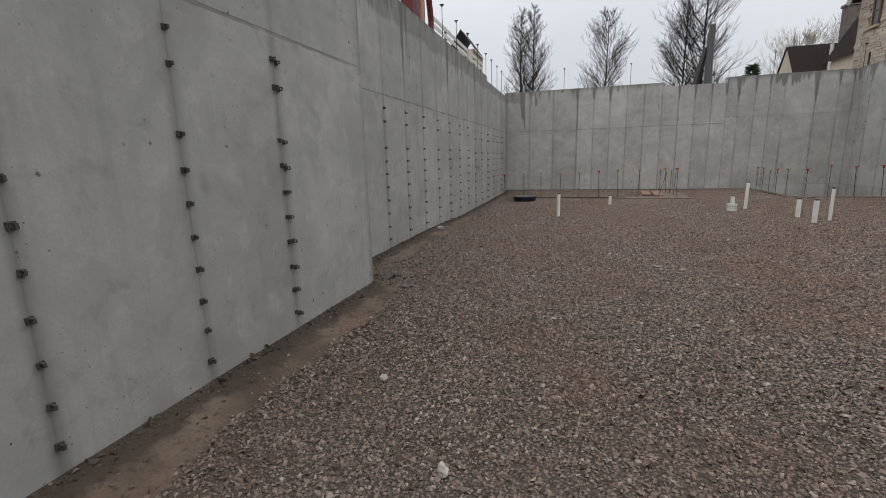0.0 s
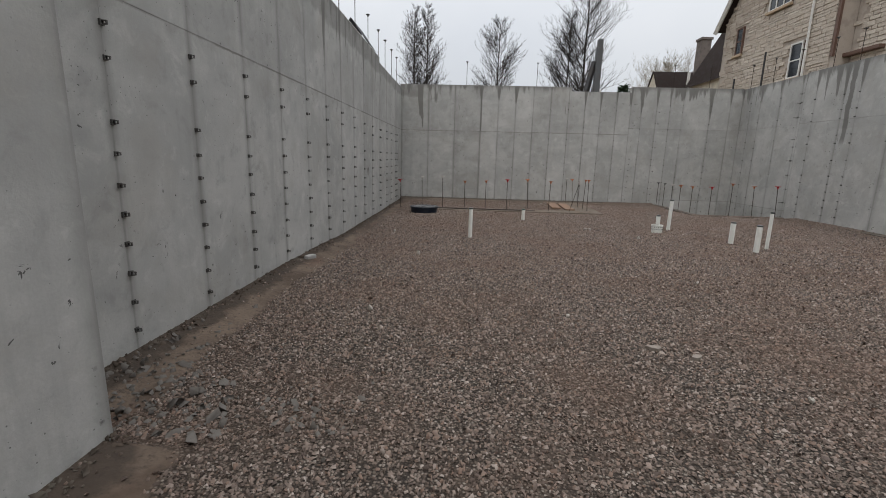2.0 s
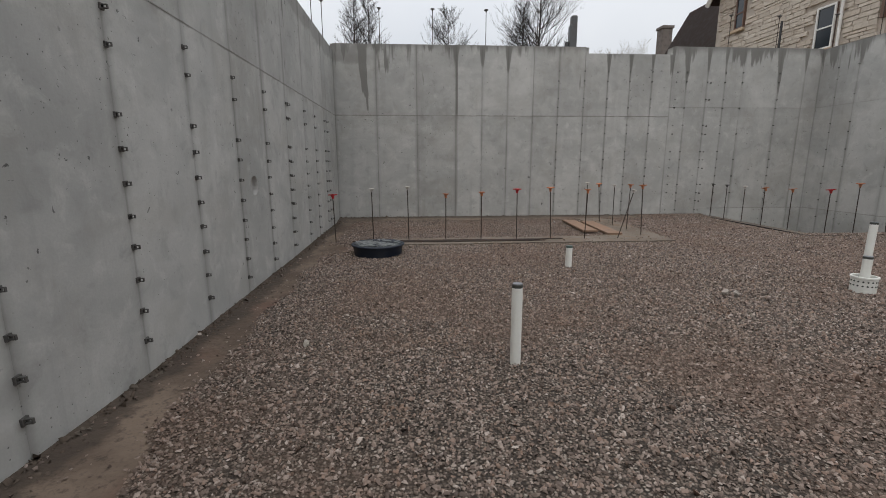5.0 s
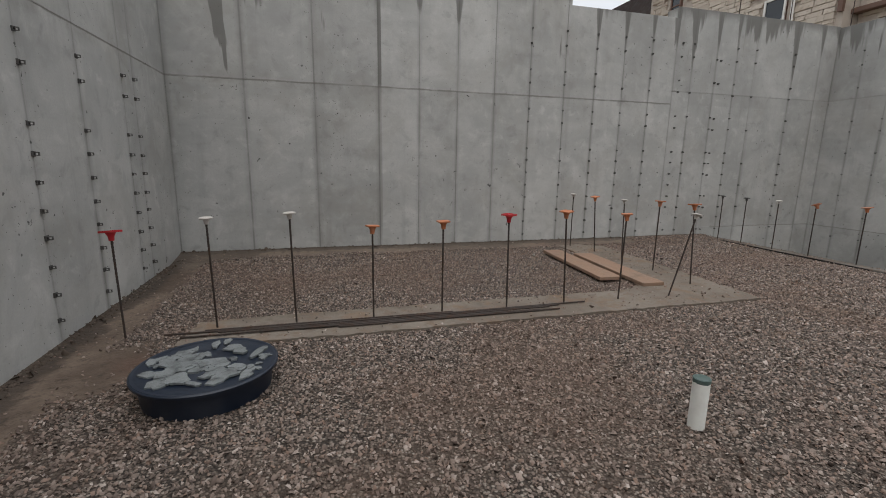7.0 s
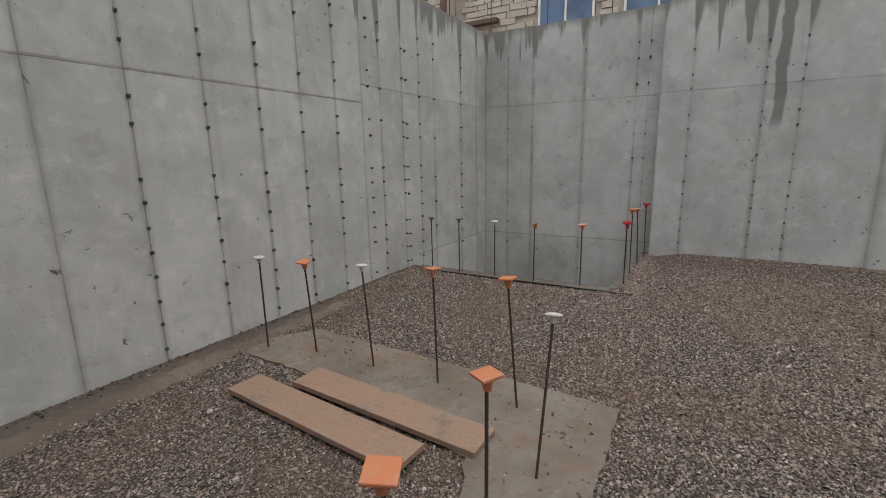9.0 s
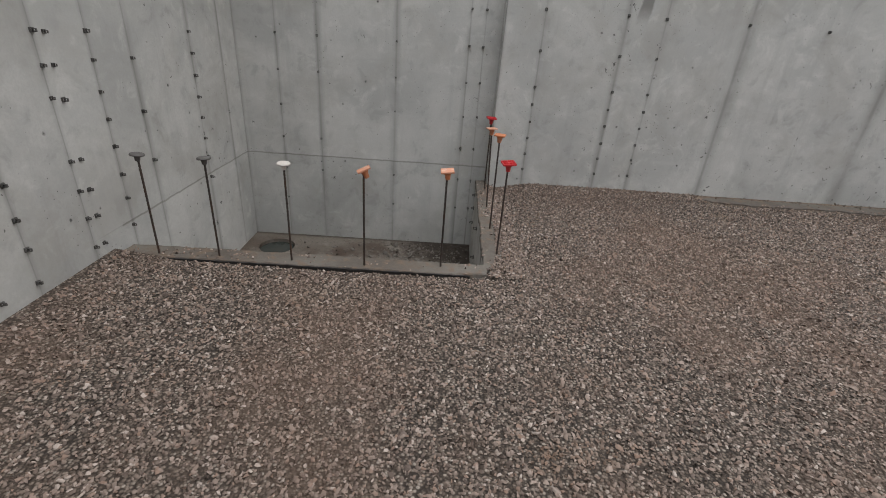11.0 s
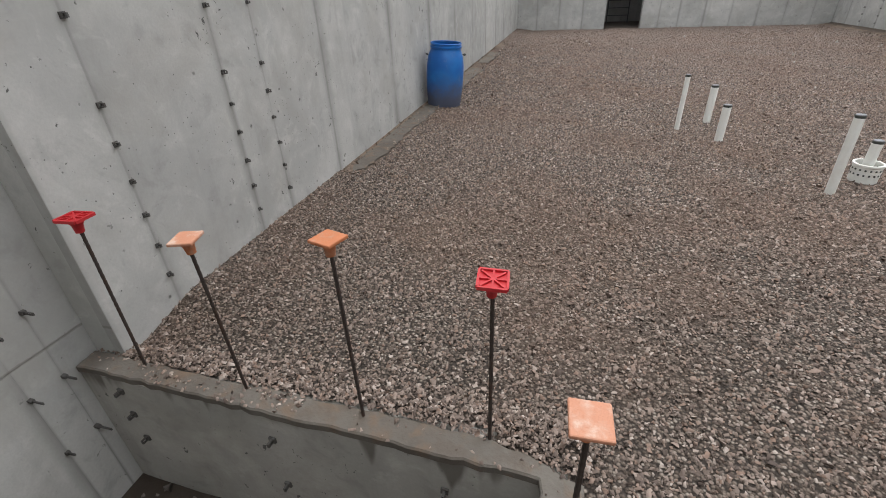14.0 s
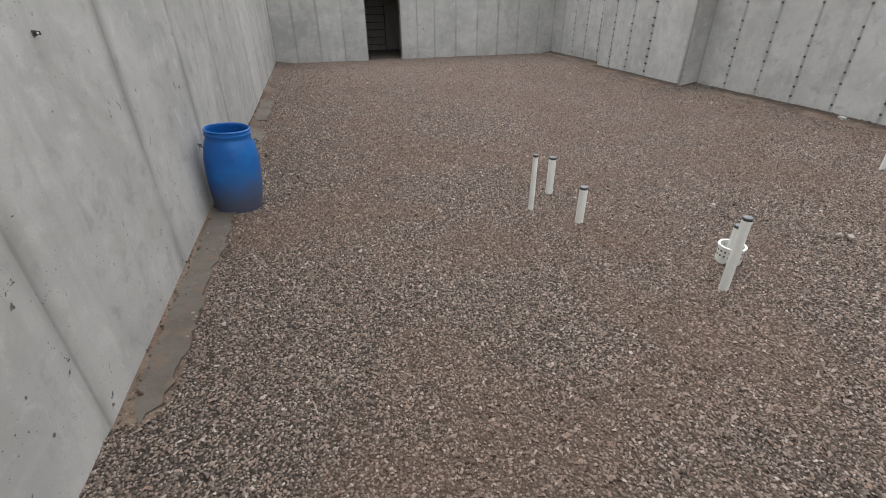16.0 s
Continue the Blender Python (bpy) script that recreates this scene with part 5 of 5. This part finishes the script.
bare_tree(-7.5, 66, 17.1, 3.4, 1)
bare_tree(-6.0, 66, 17.5, 3.7, 2)
bare_tree(3.7, 67, 16.0, 4.3, 3)
bare_tree(13.0, 66, 16.5, 4.4, 4)
bare_tree(15.0, 66, 20.6, 5.6, 5)
bare_tree(29.0, 74, 12.0, 6.4, 6, 1, PALE_BARK)

conifer = thing("small_conifer", pose(21.8, 70, GRADE), "small dark green conifer tree", "tree")
part("trunk", tube(bmesh.new(), (0, 0, -0.1), (0, 0, 8.6), 0.2, 0.05), BARK, conifer)
bm = bmesh.new()
rnd = random.Random(3)
for k in range(420):
    h = rnd.random() ** 0.8
    a, rr = rnd.uniform(0, 6.28), 1.9 * (1.05 - h) * rnd.uniform(0.3, 1)
    p = Vector((rr * math.cos(a), rr * math.sin(a), 1.2 + 7.6 * h))
    tube(bm, p, p + Vector((0.7 * math.cos(a), 0.7 * math.sin(a), rnd.uniform(-0.1, 0.4))), 0.12, 0.02, 3)
part("crown", bm, NEEDLES, conifer)


# ---- rubble stones of the house wall ----
def rubble_mesh(w, h):
    bm = bmesh.new()
    box(bm, -0.012, 0.07, 0.004, w - 0.004, 0.004, h - 0.004)
    for v in bm.verts:
        if v.co.x < 0:
            v.co.y += 0.010 if v.co.y < w / 2 else -0.010
            v.co.z += 0.008 if v.co.z < h / 2 else -0.008
            v.co += Vector((rnd.uniform(-0.012, 0.012), rnd.uniform(-0.012, 0.012), rnd.uniform(-0.012, 0.012)))
    me = bpy.data.meshes.new("stone")
    bm.to_mesh(me)
    bm.free()
    me.materials.append(RUBBLE)
    return me


rubble = {(w, h): rubble_mesh(w / 100, h / 100) for w in range(24, 84, 6) for h in (12, 16, 20)}
rest_v, rest_f, count = [], [], 0
z = 4.2
while z < APEX - 0.4:
    h = rnd.choice((12, 16, 20))
    lim = 0.0 if z < EAVE else (z - EAVE) / (APEX - EAVE) * (RIDGE_Y - H0)
    y = H0 + lim + 0.2
    while y < H1 - lim - 0.25:
        w = rnd.choice(range(24, 84, 6))
        if y + w / 100 > H1 - lim:
            break
        zz = z + h / 100
        if not any(y < b + 0.02 and y + w / 100 > a - 0.02 and z < d + 0.02 and zz > c - 0.13 for a, b, c, d in W3):
            me = rubble[(w, h)]
            if count < 300 and z > 5.0 and y < 29.5:
                ob = new("stone", me)
                ob.parent = house_wall
                ob.location = (0, y - H0, z - GRADE)
                count += 1
            else:
                base = len(rest_v)
                rest_v += [(v.co.x, v.co.y + y - H0, v.co.z + z - GRADE) for v in me.vertices]
                rest_f += [tuple(base + i for i in p.vertices) for p in me.polygons]
        y += w / 100
    z += h / 100
me = bpy.data.meshes.new("stonework")
me.from_pydata(rest_v, [], rest_f)
me.materials.append(RUBBLE)
ob = new("stonework", me)
ob.parent = house_wall
tagged(ob, kind="stuff")
verts, faces = [], []
z = 4.4
while z < 10.4:
    h, y = rnd.choice((12, 16, 20)), 12.0
    while y < 22.0:
        w = rnd.choice(range(24, 84, 6))
        if not any(y < b + 0.02 and y + w / 100 > a - 0.02 and z < 7.45 and z + h / 100 > 5.25 for a, b in ((18.0, 19.7), (15.4, 17.2))):
            me, base = rubble[(w, h)], len(verts)
            verts += [(v.co.x, v.co.y + y - 10.0, v.co.z + z - GRADE) for v in me.vertices]
            faces += [tuple(base + i for i in p.vertices) for p in me.polygons]
        y += w / 100
    z += h / 100
me = bpy.data.meshes.new("stonework")
me.from_pydata(verts, [], faces)
me.materials.append(RUBBLE)
ob = new("stonework", me)
ob.parent = annex
tagged(ob, kind="stuff")


# ---- crushed stone over the bed ----
def scatter(per_area, x0, x1, y0, y1, seed, size, thin=None):
    """Places and sizes of stones; thin(x, y) gives the share that stays, fewer and larger far from the walkway."""
    g = np.random.default_rng(seed)
    n = int(per_area * (x1 - x0) * (y1 - y0))
    x, y, r = g.uniform(x0, x1, n), g.uniform(y0, y1, n), size * np.exp(g.normal(0, 0.26, n))
    if thin is not None:
        share = thin(x, y)
        stay = g.random(n) < share
        x, y, r = x[stay], y[stay], r[stay] * np.clip(share[stay], 0.2, 1) ** -0.3
    return x, y, r


def smooth(v, a, b):
    k = np.clip((v - a) / (b - a), 0, 1)
    return k * k * (3 - 2 * k)


def stone_share(x, y):
    west = smooth(x, 5.8, 3.0) * smooth(y, -0.3, 1.2)
    north = smooth(y, 8.0, 11.5)
    return np.clip(0.18 + 0.18 * smooth(y, -1.0, 3.0) + 0.66 * np.maximum(west, north), 0, 1)


parts_xyz = [scatter(2420, -2.6, 8.82, SOUTH, 18.6, 1, 0.0064, stone_share), scatter(3000, 6.3, 8.9, 15.4, 15.82, 4, 0.0062),
             scatter(2000, PIT_X, 8.98, 15.5, PIT_IN_Y, 3, 0.0048), scatter(2000, PIT_X, PIT_IN_X, 15.8, 18.6, 5, 0.0048)]
sx, sy, sr = (np.concatenate(c) for c in zip(*parts_xyz))
g = np.random.default_rng(9)
keep, rest = np.ones(len(sx), bool), np.full(len(sx), -1.0)
for k in range(len(sx)):
    x, y = sx[k], sy[k]
    if x > PIT_X - 0.02 and y > PIT_Y - 0.09:
        on_curb = inside(x, y, CURB_TOP)
        if on_curb:
            near_edge = 0.5 if inside(x, y - 0.05, CURB_TOP) else 1.4
            keep[k] = g.random() < 0.02 + near_edge * max(0, 0.05 + noise.noise((x * 2.5, y * 2.5, 9)))
        else:
            keep[k] = y < pit_south(x) - 0.04 and (x < EAST or y > EAST_STEP)
        rest[k] = 0.004
    elif g.random() < min(0.965, soil_at(x, y) * 2.6 - 0.95):
        keep[k] = False
    elif x > 8.3 or y > 15.1:
        if any(inside(x, y, poly) for _, poly, _ in SLABS):
            keep[k] = g.random() < (0.05 if x < 5 else 0.05 + 0.5 * max(0, 0.5 + noise.noise((x * 5, y * 2.5, 4))) ** 3)
            rest[k] = 0.002 if x < 5 else 0.05
sr[(sx < 2.7) & (sy > 15.75)] *= 0.86
sx, sy, sr, rest = sx[keep], sy[keep], sr[keep], rest[keep]


def stone_field(name, sx, sy, sr, base, material, label, category):
    n = len(sx)
    ridge = np.array([(-1, -0.8, -0.7), (1, -0.8, -0.7), (1, 0.8, -0.7), (-1, 0.8, -0.7), (-0.5, 0, 0.75), (0.55, 0, 0.75)])
    tri = np.array([(0, 1, 5), (0, 5, 4), (2, 3, 4), (2, 4, 5), (1, 2, 5), (3, 0, 4)])
    v = ridge[None] + g.normal(0, 0.24, (n, 6, 3))
    v *= (sr[:, None] * np.stack([g.uniform(0.95, 1.6, n), g.uniform(0.8, 1.25, n), g.uniform(0.6, 1.05, n)], 1))[:, None, :]
    q = g.normal(size=(n, 4)) * np.array([1, 0.28, 0.28, 1.0])
    q /= np.linalg.norm(q, axis=1)[:, None]
    w0, x0, y0, z0 = q.T
    rot = np.stack([np.stack([1 - 2 * (y0**2 + z0**2), 2 * (x0 * y0 - z0 * w0), 2 * (x0 * z0 + y0 * w0)], 1), np.stack([2 * (x0 * y0 + z0 * w0), 1 - 2 * (x0**2 + z0**2), 2 * (y0 * z0 - x0 * w0)], 1),
                    np.stack([2 * (x0 * z0 - y0 * w0), 2 * (y0 * z0 + x0 * w0), 1 - 2 * (x0**2 + y0**2)], 1)], 1)
    v = np.einsum("nij,nkj->nki", rot, v)
    lift = base + sr * g.uniform(0.1, 0.9, n) + 0.002
    v += np.stack([sx, sy, lift], 1)[:, None, :]
    me = bpy.data.meshes.new(name)
    me.vertices.add(n * 6)
    me.vertices.foreach_set("co", v.ravel())
    me.loops.add(n * 18)
    me.loops.foreach_set("vertex_index", (tri[None] + 6 * np.arange(n)[:, None, None]).ravel().astype(np.int32))
    me.polygons.add(n * 6)
    me.polygons.foreach_set("loop_start", (np.arange(n * 6) * 3).astype(np.int32))
    me.update(calc_edges=True)
    me.materials.append(material)
    tagged(new(name, me), label, category, kind="stuff")


base = np.maximum(np.array([lie(a, b) for a, b in zip(sx, sy)]), rest)
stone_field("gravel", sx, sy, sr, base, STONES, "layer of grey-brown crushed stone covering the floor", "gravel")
cy = np.concatenate([g.uniform(0.4, 18.3, 2600), g.uniform(2.0, 12.9, 420)])
cx = np.array([(WEST_THICK if THICK_A < y < THICK_B else WEST) + 0.01 for y in cy])
cx[:2600] += np.abs(g.normal(0, 0.055, 2600))
cx[2600:] = EAST - 0.01 - np.abs(g.normal(0, 0.03, 420))
nx_ = g.uniform(WEST, 4.5, 900)
cx, cy = np.concatenate([cx, nx_]), np.concatenate([cy, NORTH - 0.01 - np.abs(g.normal(0, 0.04, 900))])
cr = 0.0062 * np.exp(g.normal(0, 0.45, len(cx)))
stone_field("soil_clods", cx, cy, cr, np.array([lie(a, b) for a, b in zip(cx, cy)]), CLODS, "dark brown soil crumbs along the wall foot", "soil")
rx, ry = g.uniform(-2.55, -1.55, 420), 4.45 + np.abs(g.normal(0, 0.75, 420))
rk = rx < -2.5 + 0.75 * np.exp(-((ry - 4.5) / 0.8) ** 2) + 0.25
rx, ry = np.concatenate([rx[rk], g.normal(-1.2, 0.16, 60)]), np.concatenate([ry[rk], g.normal(4.75, 0.16, 60)])
stone_field("rubble", rx, ry, 0.011 * np.exp(g.normal(0, 0.4, len(rx))), np.array([lie(a, b) for a, b in zip(rx, ry)]), RUBBLE_GREY, "grey broken rubble in the soil at the wall foot", "rubble")
px, py = g.normal(8.1, 0.5, 1500), g.normal(16.45, 0.42, 1500)
pk = (px > 6.7) & (px < 8.93) & (py > pit_south(px) + 0.04) & (py < 18.4)
px, py = px[pk], py[pk]
stone_field("pit_rubble", px, py, 0.0075 * np.exp(g.normal(0, 0.5, len(px))), np.full(len(px), PIT_Z), RUBBLE_GREY, "crumbs of broken concrete and soil on the pit floor", "rubble")
